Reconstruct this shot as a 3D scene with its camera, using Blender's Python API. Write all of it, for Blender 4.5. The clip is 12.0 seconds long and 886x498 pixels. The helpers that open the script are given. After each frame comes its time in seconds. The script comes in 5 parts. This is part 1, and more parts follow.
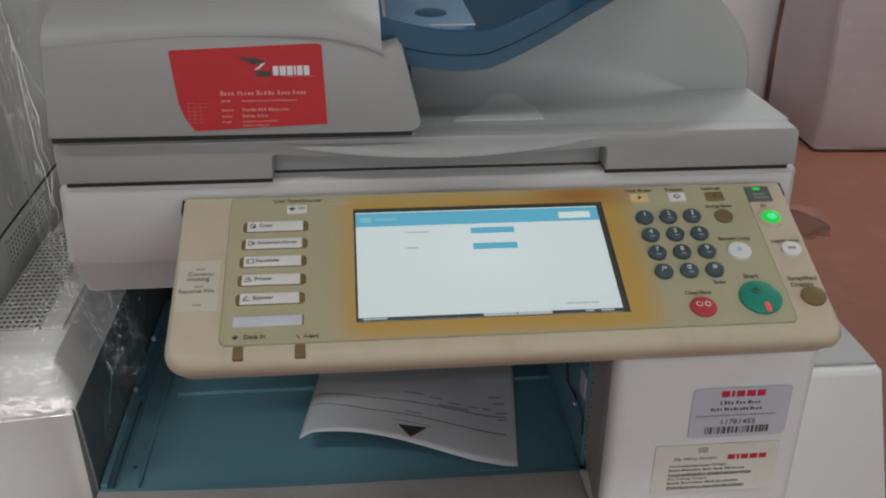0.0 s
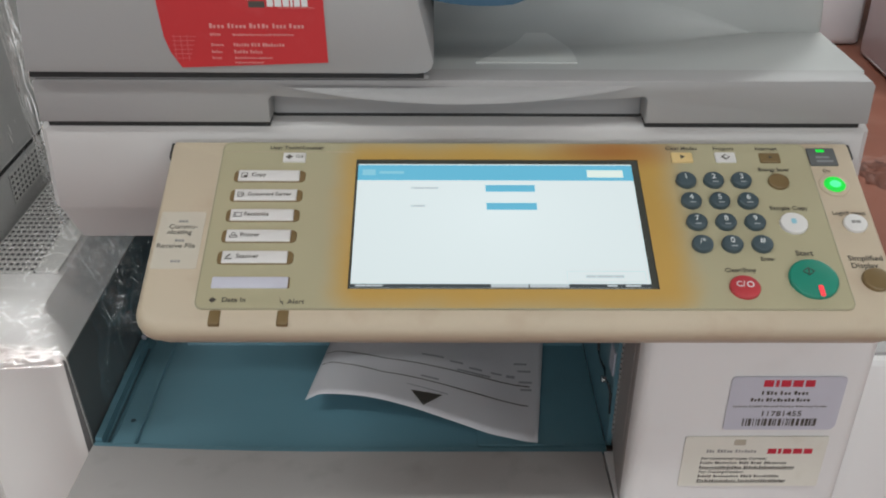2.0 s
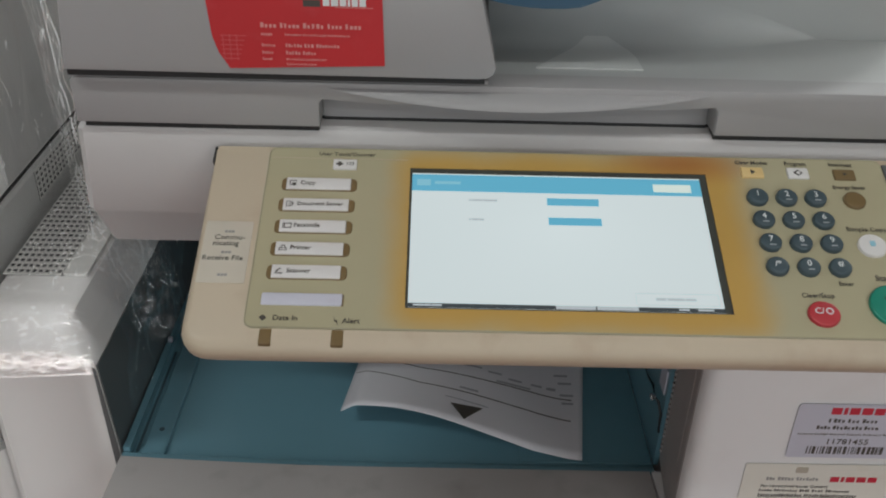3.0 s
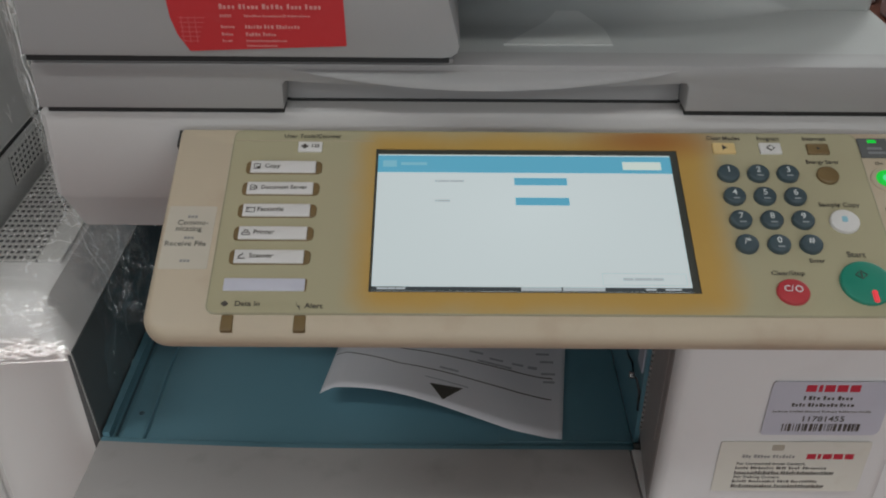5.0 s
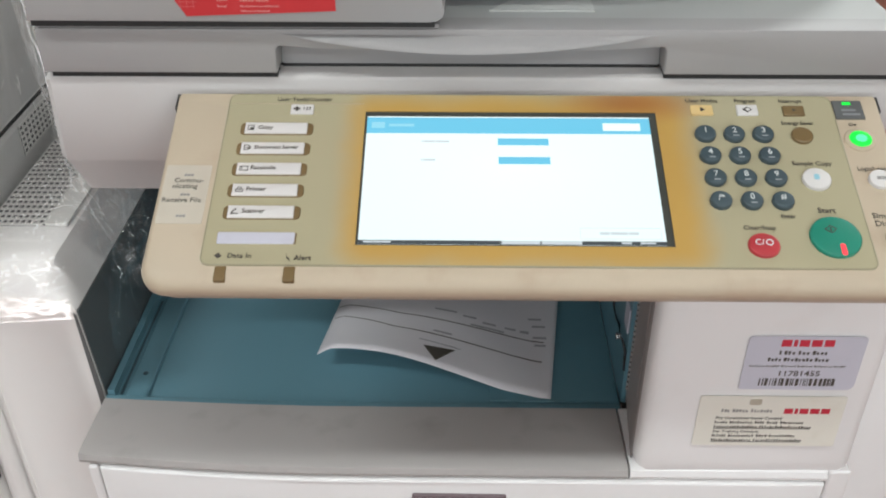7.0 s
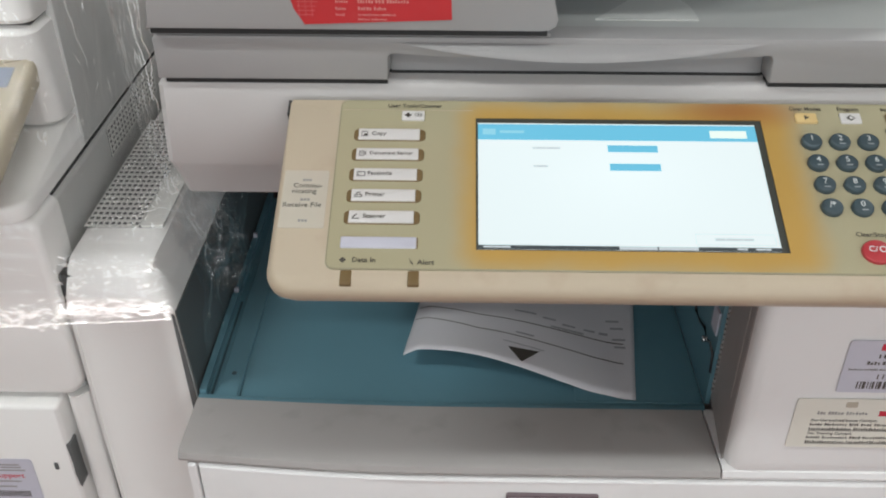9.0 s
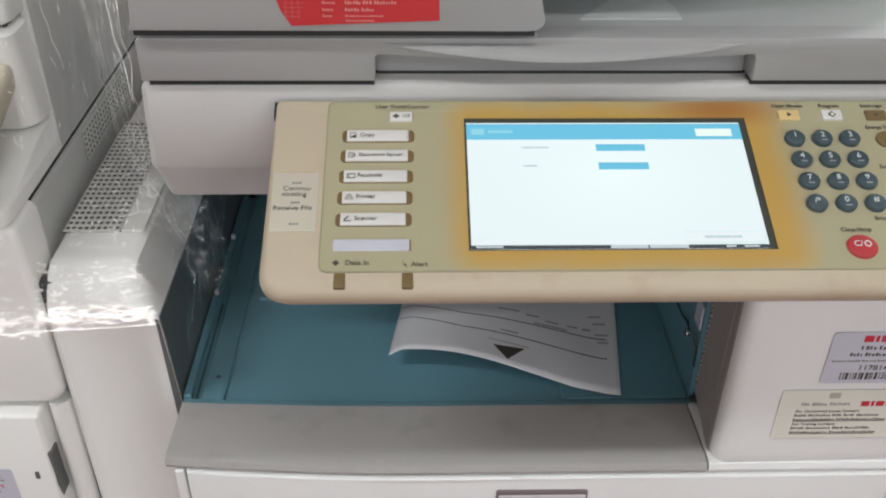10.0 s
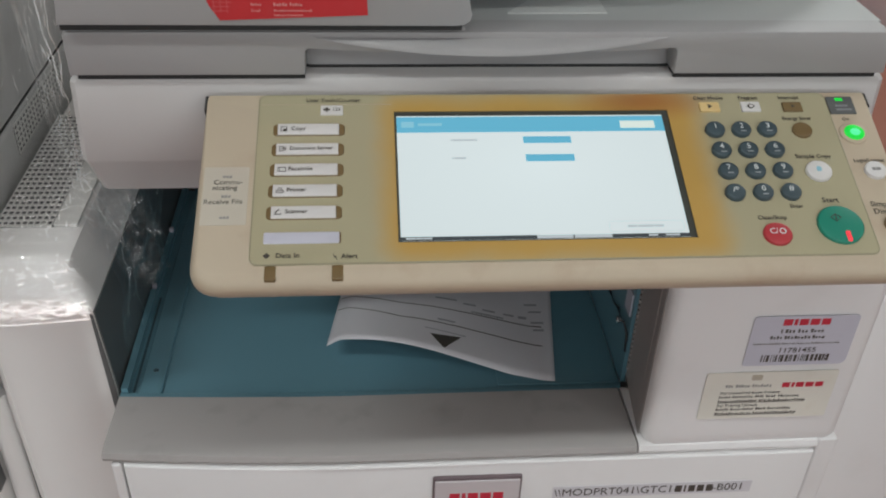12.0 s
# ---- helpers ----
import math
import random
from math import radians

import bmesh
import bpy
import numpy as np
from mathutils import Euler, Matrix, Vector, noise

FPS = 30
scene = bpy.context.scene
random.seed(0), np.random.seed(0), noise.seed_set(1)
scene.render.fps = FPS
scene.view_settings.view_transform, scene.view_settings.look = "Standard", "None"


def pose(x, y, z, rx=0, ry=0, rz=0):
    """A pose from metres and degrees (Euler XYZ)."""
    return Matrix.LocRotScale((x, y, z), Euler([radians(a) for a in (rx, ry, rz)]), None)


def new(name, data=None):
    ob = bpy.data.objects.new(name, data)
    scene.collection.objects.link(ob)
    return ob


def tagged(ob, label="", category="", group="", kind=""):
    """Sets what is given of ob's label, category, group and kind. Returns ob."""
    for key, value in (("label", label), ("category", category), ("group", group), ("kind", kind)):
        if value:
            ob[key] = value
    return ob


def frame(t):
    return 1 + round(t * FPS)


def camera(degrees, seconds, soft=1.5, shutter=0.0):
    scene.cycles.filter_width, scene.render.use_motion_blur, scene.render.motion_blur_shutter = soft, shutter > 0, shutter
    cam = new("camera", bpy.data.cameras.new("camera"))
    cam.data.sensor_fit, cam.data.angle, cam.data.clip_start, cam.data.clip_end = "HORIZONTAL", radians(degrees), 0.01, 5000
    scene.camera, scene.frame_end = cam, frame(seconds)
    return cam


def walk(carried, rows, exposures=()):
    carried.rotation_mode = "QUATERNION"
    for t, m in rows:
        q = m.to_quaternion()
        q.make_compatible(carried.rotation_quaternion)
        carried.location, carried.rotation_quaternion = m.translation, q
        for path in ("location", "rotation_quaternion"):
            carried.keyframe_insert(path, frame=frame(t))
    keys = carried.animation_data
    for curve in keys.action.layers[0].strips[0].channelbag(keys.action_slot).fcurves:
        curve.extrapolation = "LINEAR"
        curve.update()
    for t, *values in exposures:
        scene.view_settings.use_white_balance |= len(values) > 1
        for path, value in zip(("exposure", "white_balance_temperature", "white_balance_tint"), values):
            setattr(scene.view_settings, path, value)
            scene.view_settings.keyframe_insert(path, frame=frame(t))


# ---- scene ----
cam = camera(50.9, 12.0, soft=2.0)
# seconds, place of the eye, turn in degrees
PATH = [
    (0, 0.0037, -0.5317, 1.2684, 63.54, -0.51, -5.42),
    (0.5, 0.0074, -0.5105, 1.2774, 62.91, -1.24, -4.99),
    (1, 0.0182, -0.4933, 1.2597, 61.50, -1.25, -3.78),
    (1.5, 0.0398, -0.4812, 1.2555, 60.79, -0.95, -2.63),
    (2, 0.0511, -0.4635, 1.2508, 59.49, -0.35, -0.39),
    (2.5, 0.0244, -0.4405, 1.2499, 58.62, -1.38, -0.13),
    (3, 0.0132, -0.4275, 1.2520, 58.44, -1.43, -0.02),
    (5, 0.0392, -0.4197, 1.2533, 56.82, -0.38, 0.03),
    (5.5, 0.0447, -0.4262, 1.2425, 56.39, -0.27, 0.36),
    (6, 0.0515, -0.4386, 1.2394, 56.26, -0.26, 0.57),
    (6.5, 0.0588, -0.4438, 1.2462, 56.38, -0.04, 0.71),
    (8.5, 0.0312, -0.4690, 1.2494, 56.13, 0.23, 1.35),
    (9, -0.0115, -0.4585, 1.2576, 56.19, -0.04, 1.09),
    (9.5, -0.0288, -0.4567, 1.2637, 55.96, -0.36, 0.23),
    (10, -0.0305, -0.4560, 1.2613, 55.82, -0.60, -1.42),
    (10.5, -0.0333, -0.4456, 1.2587, 55.62, -0.70, -2.80),
    (11, -0.0305, -0.4414, 1.2615, 55.51, -1.32, -4.16),
    (11.5, -0.0247, -0.4425, 1.2614, 55.35, -1.31, -4.42),
    (12, -0.0167, -0.4641, 1.2687, 55.18, -1.68, -4.17),
]
EXPOSURES = [(0.0, -0.93), (1.0, -0.78), (2.0, -0.52), (2.5, -0.66), (3.0, -0.80), (5.0, -1.03), (5.5, -1.03), (6.0, -0.22), (6.5, -0.08), (8.5, -0.28), (9.5, -0.29), (11.0, -0.41), (12.0, -0.64)]
walk(cam, [(t, pose(x, y, z, rx, ry, rz)) for t, x, y, z, rx, ry, rz in PATH], EXPOSURES)

# ---------------------------------------------------------------- world and lamps
world = bpy.data.worlds.new("world")
scene.world = world
world.use_nodes = True
world.node_tree.nodes["Background"].inputs[0].default_value = (0.9, 0.95, 1.0, 1)
world.node_tree.nodes["Background"].inputs[1].default_value = 0.08

LAMP_POWER = 9.0
DAYLIGHT = 72.0
# place and relative strength, tuned by spot; last two added to brighten the stacks
LAMPS = [(-1.6, -2.6, 1.4), (0.4, -2.6, 0.9), (2.4, -2.6, 3.4), (-1.6, -0.6, 3.0), (0.4, -0.6, 1.0), (2.4, -0.6, 1.0), (1.3, 2.5, 5.5), (2.6, 2.0, 5.5)]
CEILING = 2.9


# ---------------------------------------------------------------- material kit
def links(m):
    return m.node_tree.nodes, m.node_tree.links


def surface(name, colour, rough=0.5, vary=0.08, scale=6.0, fine=300.0, bump=0.05, metal=0.0, dirt=None, dirt_amount=0.0, spec=0.5):
    """A painted or moulded surface: broad tint changes, fine grain, faint relief, some dirt."""
    m = bpy.data.materials.new(name)
    m.use_nodes = True
    n, l = links(m)
    b = n["Principled BSDF"]
    co = n.new("ShaderNodeTexCoord")
    broad = n.new("ShaderNodeTexNoise")
    broad.inputs["Scale"].default_value, broad.inputs["Detail"].default_value = scale, 6
    grain = n.new("ShaderNodeTexNoise")
    grain.inputs["Scale"].default_value, grain.inputs["Detail"].default_value = fine, 3
    l.new(co.outputs["Object"], broad.inputs["Vector"])
    l.new(co.outputs["Object"], grain.inputs["Vector"])
    ramp = n.new("ShaderNodeMix")
    ramp.data_type = "RGBA"
    lo = [max(0, c * (1 - vary)) for c in colour]
    hi = [min(1, c * (1 + vary)) for c in colour]
    ramp.inputs["A"].default_value, ramp.inputs["B"].default_value = (*lo, 1), (*hi, 1)
    l.new(broad.outputs["Fac"], ramp.inputs["Factor"])
    out = ramp.outputs["Result"]
    if dirt:
        spots = n.new("ShaderNodeTexNoise")
        spots.inputs["Scale"].default_value, spots.inputs["Detail"].default_value = scale * 3.1, 8
        l.new(co.outputs["Object"], spots.inputs["Vector"])
        cut = n.new("ShaderNodeMapRange")
        cut.inputs["From Min"].default_value, cut.inputs["From Max"].default_value = 0.56, 0.78
        cut.inputs["To Max"].default_value = dirt_amount
        l.new(spots.outputs["Fac"], cut.inputs["Value"])
        mix = n.new("ShaderNodeMix")
        mix.data_type = "RGBA"
        mix.inputs["B"].default_value = (*dirt, 1)
        l.new(cut.outputs["Result"], mix.inputs["Factor"])
        l.new(out, mix.inputs["A"])
        out = mix.outputs["Result"]
    l.new(out, b.inputs["Base Color"])
    wear = n.new("ShaderNodeMapRange")
    wear.inputs["To Min"].default_value, wear.inputs["To Max"].default_value = rough * 0.85, min(1, rough * 1.15)
    l.new(broad.outputs["Fac"], wear.inputs["Value"])
    l.new(wear.outputs["Result"], b.inputs["Roughness"])
    b.inputs["Metallic"].default_value = metal
    b.inputs["Specular IOR Level"].default_value = spec
    if bump:
        bp = n.new("ShaderNodeBump")
        bp.inputs["Strength"].default_value, bp.inputs["Distance"].default_value = bump, 0.001
        l.new(grain.outputs["Fac"], bp.inputs["Height"])
        l.new(bp.outputs["Normal"], b.inputs["Normal"])
    return m


def glow(name, colour, strength):
    m = bpy.data.materials.new(name)
    m.use_nodes = True
    b = m.node_tree.nodes["Principled BSDF"]
    b.inputs["Base Color"].default_value = (0.02, 0.02, 0.02, 1)
    b.inputs["Roughness"].default_value = 0.25
    b.inputs["Emission Color"].default_value = (*colour, 1)
    b.inputs["Emission Strength"].default_value = strength
    return m


def ink(name, colour, rough=0.5):
    return surface(name, colour, rough, 0.04, 60, 400, 0.0)


def film_material(name, crumple, tint=0.0, gloss_range=(0.06, 0.24), rough=0.035):
    """Thin clear stretch film: lets light through, mirrors it at its folds."""
    m = bpy.data.materials.new(name)
    m.use_nodes = True
    n, l = links(m)
    n.remove(n["Principled BSDF"])
    out = n["Material Output"]
    clear = n.new("ShaderNodeBsdfTransparent")
    clear.inputs["Color"].default_value = (0.95 - tint, 0.95 - tint, 0.95 - tint, 1)
    gloss = n.new("ShaderNodeBsdfGlossy")
    gloss.inputs["Roughness"].default_value = rough
    lw = n.new("ShaderNodeLayerWeight")
    lw.inputs["Blend"].default_value = 0.5
    cube = n.new("ShaderNodeMath")
    cube.operation = "POWER"
    cube.inputs[1].default_value = 3.0
    l.new(lw.outputs["Facing"], cube.inputs[0])
    fres = n.new("ShaderNodeMapRange")
    fres.inputs["To Min"].default_value, fres.inputs["To Max"].default_value = gloss_range
    l.new(cube.outputs[0], fres.inputs["Value"])
    co = n.new("ShaderNodeTexCoord")
    big = n.new("ShaderNodeTexNoise")
    big.inputs["Scale"].default_value, big.inputs["Detail"].default_value = 38, 4
    big.inputs["Distortion"].default_value = 1.5
    mp = n.new("ShaderNodeMapping")
    mp.inputs["Scale"].default_value = (1.0, 1.6, 0.6)
    l.new(co.outputs["Object"], mp.inputs["Vector"])
    l.new(mp.outputs["Vector"], big.inputs["Vector"])
    bp = n.new("ShaderNodeBump")
    bp.inputs["Strength"].default_value, bp.inputs["Distance"].default_value = crumple, 0.006
    l.new(big.outputs["Fac"], bp.inputs["Height"])
    l.new(bp.outputs["Normal"], gloss.inputs["Normal"])
    l.new(fres.outputs["Result"], gloss.inputs["Color"])
    mix = n.new("ShaderNodeAddShader")
    l.new(clear.outputs["BSDF"], mix.inputs[0])
    l.new(gloss.outputs["BSDF"], mix.inputs[1])
    l.new(mix.outputs["Shader"], out.inputs["Surface"])
    return m


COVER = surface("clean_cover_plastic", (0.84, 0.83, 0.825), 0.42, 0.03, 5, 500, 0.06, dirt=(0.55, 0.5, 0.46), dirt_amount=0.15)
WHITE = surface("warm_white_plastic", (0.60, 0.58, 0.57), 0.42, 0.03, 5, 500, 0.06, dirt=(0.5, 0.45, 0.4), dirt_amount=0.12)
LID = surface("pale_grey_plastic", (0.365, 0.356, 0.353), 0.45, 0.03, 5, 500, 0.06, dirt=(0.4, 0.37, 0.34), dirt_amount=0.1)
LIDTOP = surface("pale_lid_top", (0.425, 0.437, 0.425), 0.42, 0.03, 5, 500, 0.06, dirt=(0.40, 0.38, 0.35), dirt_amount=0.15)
LEDGE = surface("grey_plastic", (0.42, 0.40, 0.388), 0.5, 0.04, 7, 500, 0.08, dirt=(0.2, 0.18, 0.16), dirt_amount=0.45)
DARKGAP = surface("dark_gap", (0.03, 0.03, 0.03), 0.8, 0.1)
TEAL = surface("teal_plastic", (0.135, 0.280, 0.342), 0.36, 0.05, 4, 400, 0.06, dirt=(0.08, 0.15, 0.17), dirt_amount=0.3)
DARKTEAL = surface("dark_shaded_teal", (0.05, 0.09, 0.11), 0.5, 0.08)
BEIGE = surface("yellowed_beige_plastic", (0.555, 0.463, 0.342), 0.42, 0.06, 9, 450, 0.06, dirt=(0.42, 0.29, 0.20), dirt_amount=0.5)
KEY = surface("slate_rubber", (0.055, 0.085, 0.10), 0.4, 0.08, 40, 600, 0.04)
BROWN = surface("brown_lens", (0.20, 0.135, 0.06), 0.3, 0.1, 50, 500, 0.02)
KEYWHITE = surface("white_key_plastic", (0.74, 0.72, 0.70), 0.4, 0.03, 30, 500, 0.03)
KEYYELLOW = surface("yellow_key_plastic", (0.75, 0.55, 0.25), 0.4, 0.05, 30, 500, 0.03)
GREEN = surface("green_key_plastic", (0.015, 0.25, 0.17), 0.35, 0.06, 30, 500, 0.03)
RED = surface("red_key_plastic", (0.50, 0.045, 0.055), 0.35, 0.06, 30, 500, 0.03)
INK = ink("dark_print", (0.075, 0.065, 0.055))
LEGEND = ink("legend_print", (0.10, 0.088, 0.07))
GREYINK = ink("grey_print", (0.30, 0.29, 0.28))
SOFTINK = ink("soft_print", (0.17, 0.16, 0.14))
PALEINK = ink("pale_print", (0.75, 0.78, 0.78))
REDINK = ink("red_print", (0.60, 0.03, 0.06))
CARDRED = surface("red_card", (0.56, 0.025, 0.03), 0.4, 0.05, 12, 300, 0.03, dirt=(0.7, 0.2, 0.2), dirt_amount=0.15)
LABEL = surface("silver_label", (0.60, 0.60, 0.68), 0.35, 0.06, 20, 300, 0.02, dirt=(0.45, 0.42, 0.5), dirt_amount=0.3)
OLDLABEL = surface("cream_label", (0.79, 0.77, 0.69), 0.45, 0.05, 20, 300, 0.03, dirt=(0.68, 0.62, 0.50), dirt_amount=0.45)
PAPER = surface("white_paper", (0.70, 0.685, 0.715), 0.7, 0.02, 8, 200, 0.04)
SILVER = surface("silver_badge", (0.72, 0.69, 0.71), 0.3, 0.05, 20, 400, 0.02, 0.2)
BADGERIM = surface("badge_rim", (0.16, 0.12, 0.13), 0.35, 0.1, 20, 300, 0.02)
STEEL = surface("steel", (0.6, 0.6, 0.6), 0.25, 0.05, 30, 300, 0.02, 1.0)
BRIGHT = surface("clean_white_plastic", (0.87, 0.855, 0.835), 0.38, 0.02, 5, 500, 0.05, dirt=(0.6, 0.56, 0.5), dirt_amount=0.12)
GREYSIDE = surface("grey_side_panel", (0.62, 0.615, 0.60), 0.5, 0.08, 6, 400, 0.08, dirt=(0.2, 0.19, 0.18), dirt_amount=0.3)
FLANKSHADE = surface("flank_shade", (0.115, 0.12, 0.12), 0.35, 0.12, 10, 400, 0.06)
DARKGREY = surface("dark_grey_plastic", (0.12, 0.125, 0.125), 0.5, 0.1, 10, 400, 0.06)
BLACK = surface("black_bezel", (0.022, 0.023, 0.025), 0.3, 0.1, 20, 300, 0.02)
FILM = film_material("clear_stretch_film", 0.6)
FILMSOFT = film_material("taut_stretch_film", 0.2, 0.0, (0.03, 0.14))
FOLD = film_material("film_fold", 0.1, 0.02, (0.35, 0.60), 0.12)
BEZEL = surface("dark_green_bezel", (0.062, 0.066, 0.056), 0.3, 0.1, 20, 300, 0.02)
SCREEN = glow("lit_screen", (0.85, 0.965, 0.98), 1.2)
SCREENFAINT = glow("screen_faint", (0.28, 0.66, 0.82), 1.2)
SCREENBLUE = glow("screen_blue", (0.14, 0.53, 0.74), 1.25)
SCREENPALE = glow("screen_pale", (0.80, 0.93, 0.86), 1.3)
SCREENGREY = glow("screen_grey", (0.58, 0.65, 0.68), 1.2)
SCREENDARK = glow("screen_dark", (0.07, 0.09, 0.10), 0.8)
LEDGREEN = glow("green_light", (0.0, 0.95, 0.07), 1.15)
LEDCORE = glow("green_light_core", (0.10, 1.0, 0.40), 1.5)
LEDRED = glow("red_light", (1.0, 0.06, 0.08), 1.4)


def uneven(m):
    """A backlight that fades a little towards the corners."""
    n, l = links(m)
    b = n["Principled BSDF"]
    co, mp, gr, mr = n.new("ShaderNodeTexCoord"), n.new("ShaderNodeMapping"), n.new("ShaderNodeTexGradient"), n.new("ShaderNodeMapRange")
    gr.gradient_type = "QUADRATIC_SPHERE"
    mp.inputs["Location"].default_value = (-0.55, -0.5, 0)
    mp.inputs["Scale"].default_value = (6.0, 8.5, 1.0)
    l.new(co.outputs["Object"], mp.inputs["Vector"])
    l.new(mp.outputs["Vector"], gr.inputs["Vector"])
    mr.inputs["To Min"].default_value, mr.inputs["To Max"].default_value = 0.95 * b.inputs["Emission Strength"].default_value, 1.03 * b.inputs["Emission Strength"].default_value
    l.new(gr.outputs["Fac"], mr.inputs["Value"])
    l.new(mr.outputs["Result"], b.inputs["Emission Strength"])


uneven(SCREEN)


def stained_overlay():
    """Keypad film, yellowed, with a burnt orange halo round the display."""
    m = surface("yellowed_overlay", (0.45, 0.41, 0.268), 0.32, 0.05, 14, 500, 0.02)
    n, l = links(m)
    b = n["Principled BSDF"]
    base = b.inputs["Base Color"].links[0].from_socket
    co = n.new("ShaderNodeTexCoord")
    sep = n.new("ShaderNodeSeparateXYZ")
    l.new(co.outputs["Object"], sep.inputs[0])

    def calc(op, a, c=None):
        node = n.new("ShaderNodeMath")
        node.operation = op
        for i, v in enumerate((a, c)):
            if v is None:
                continue
            if isinstance(v, (int, float)):
                node.inputs[i].default_value = v
            else:
                l.new(v, node.inputs[i])
        return node.outputs[0]

    ax = calc("SUBTRACT", calc("ABSOLUTE", calc("SUBTRACT", sep.outputs["X"], 0.098)), 0.0915)
    ay = calc("SUBTRACT", calc("ABSOLUTE", calc("SUBTRACT", sep.outputs["Y"], 0.0505)), 0.0517)
    ax, ay = calc("MAXIMUM", ax, 0.0), calc("MAXIMUM", ay, 0.0)
    away = calc("SQRT", calc("ADD", calc("MULTIPLY", ax, ax), calc("MULTIPLY", ay, ay)))
    wob = n.new("ShaderNodeTexNoise")
    wob.inputs["Scale"].default_value, wob.inputs["Detail"].default_value = 30, 4
    l.new(co.outputs["Object"], wob.inputs["Vector"])
    away = calc("ADD", away, calc("MULTIPLY", calc("SUBTRACT", wob.outputs["Fac"], 0.5), 0.012))
    halo = n.new("ShaderNodeMapRange")
    halo.interpolation_type = "SMOOTHSTEP"
    halo.inputs["From Min"].default_value, halo.inputs["From Max"].default_value = 0.027, 0.002
    halo.inputs["To Max"].default_value = 0.88
    l.new(away, halo.inputs["Value"])
    orange = n.new("ShaderNodeMix")
    orange.data_type = "RGBA"
    orange.inputs["B"].default_value = (0.57, 0.335, 0.07, 1)
    l.new(halo.outputs["Result"], orange.inputs["Factor"])
    l.new(base, orange.inputs["A"])
    # the browner burn along the upper right corner
    burn = calc("SQRT", calc("ADD", calc("POWER", calc("MULTIPLY", calc("SUBTRACT", sep.outputs["X"], 0.170), 0.35), 2.0),
                             calc("POWER", calc("SUBTRACT", sep.outputs["Y"], 0.112), 2.0)))
    spot = n.new("ShaderNodeMapRange")
    spot.interpolation_type = "SMOOTHSTEP"
    spot.inputs["From Min"].default_value, spot.inputs["From Max"].default_value = 0.022, 0.0
    spot.inputs["To Max"].default_value = 0.8
    l.new(burn, spot.inputs["Value"])
    red = n.new("ShaderNodeMix")
    red.data_type = "RGBA"
    red.inputs["B"].default_value = (0.36, 0.13, 0.035, 1)
    l.new(spot.outputs["Result"], red.inputs["Factor"])
    l.new(orange.outputs["Result"], red.inputs["A"])
    l.new(red.outputs["Result"], b.inputs["Base Color"])
    return m


OVERLAY = stained_overlay()


def blue_clear():
    m = surface("clear_blue_plastic", (0.045, 0.135, 0.235), 0.12, 0.05, 10, 300, 0.0)
    b = m.node_tree.nodes["Principled BSDF"]
    b.inputs["Transmission Weight"].default_value = 0.35
    b.inputs["IOR"].default_value = 1.3
    return m


BLUE = blue_clear()
BLUESKIRT = surface("clear_blue_edge", (0.07, 0.17, 0.27), 0.15, 0.05, 10, 300, 0.0)
BLUESKIRT.node_tree.nodes["Principled BSDF"].inputs["Alpha"].default_value = 0.7
BLUEPALE = surface("pale_blue_plastic", (0.15, 0.27, 0.40), 0.3, 0.05, 10, 300, 0.02)


def floor_material():
    m = surface("red_brown_floor", (0.23, 0.085, 0.055), 0.45, 0.25, 2.2, 120, 0.12, dirt=(0.32, 0.16, 0.12), dirt_amount=0.5)
    return m


FLOOR = floor_material()
WALLPAINT = surface("wall_paint", (0.40, 0.40, 0.39), 0.8, 0.05, 1.5, 80, 0.1)
CEILPAINT = surface("ceiling_paint", (0.55, 0.55, 0.54), 0.85, 0.04, 1.5, 80, 0.1)
WRAPWHITE = surface("wrapped_white", (0.80, 0.78, 0.80), 0.3, 0.08, 3, 40, 0.3)
WRAPPINK = surface("wrapped_pinkish_grey", (0.50, 0.43, 0.44), 0.3, 0.12, 3, 40, 0.3)
TUBE = glow("tube_light", (1.0, 0.98, 0.94), 12.0)


# ---------------------------------------------------------------- mesh kit
def part(name, bm, material, parent=None, label="", m=None, smooth=None):
    """Links a bmesh as one mesh object, under a thing or under a part."""
    bmesh.ops.recalc_face_normals(bm, faces=bm.faces)
    mesh = bpy.data.meshes.new(name)
    bm.to_mesh(mesh)
    bm.free()
    mesh.materials.append(material)
    ob = new(name, mesh)
    if smooth is not None:
        mesh.shade_smooth()
        mesh.set_sharp_from_angle(angle=radians(smooth))
    if m is not None:
        ob.matrix_basis = m
    if parent is not None:
        ob.parent = parent
    if label:
        tagged(ob, label)
    return ob


def thing(name, place, label, category, kind="", group=""):
    ob = new(name)
    ob.location = place
    tagged(ob, label, category, group, kind)
    return ob


def under(parent):
    """World coordinates for the parts of a thing that is only shifted."""
    return Matrix.Translation(-parent.location)


def box(x0, x1, y0, y1, z0, z1, bevel=0.0, segments=2, bm=None):
    bm = bm or bmesh.new()
    r = bmesh.ops.create_cube(bm, size=1.0)
    vs = r["verts"]
    for v in vs:
        v.co = ((x0 + x1) / 2 + v.co.x * (x1 - x0), (y0 + y1) / 2 + v.co.y * (y1 - y0), (z0 + z1) / 2 + v.co.z * (z1 - z0))
    if bevel:
        edges = list({e for v in vs for e in v.link_edges})
        bmesh.ops.bevel(bm, geom=edges, offset=bevel, segments=segments, profile=0.5, affect="EDGES")
    return bm


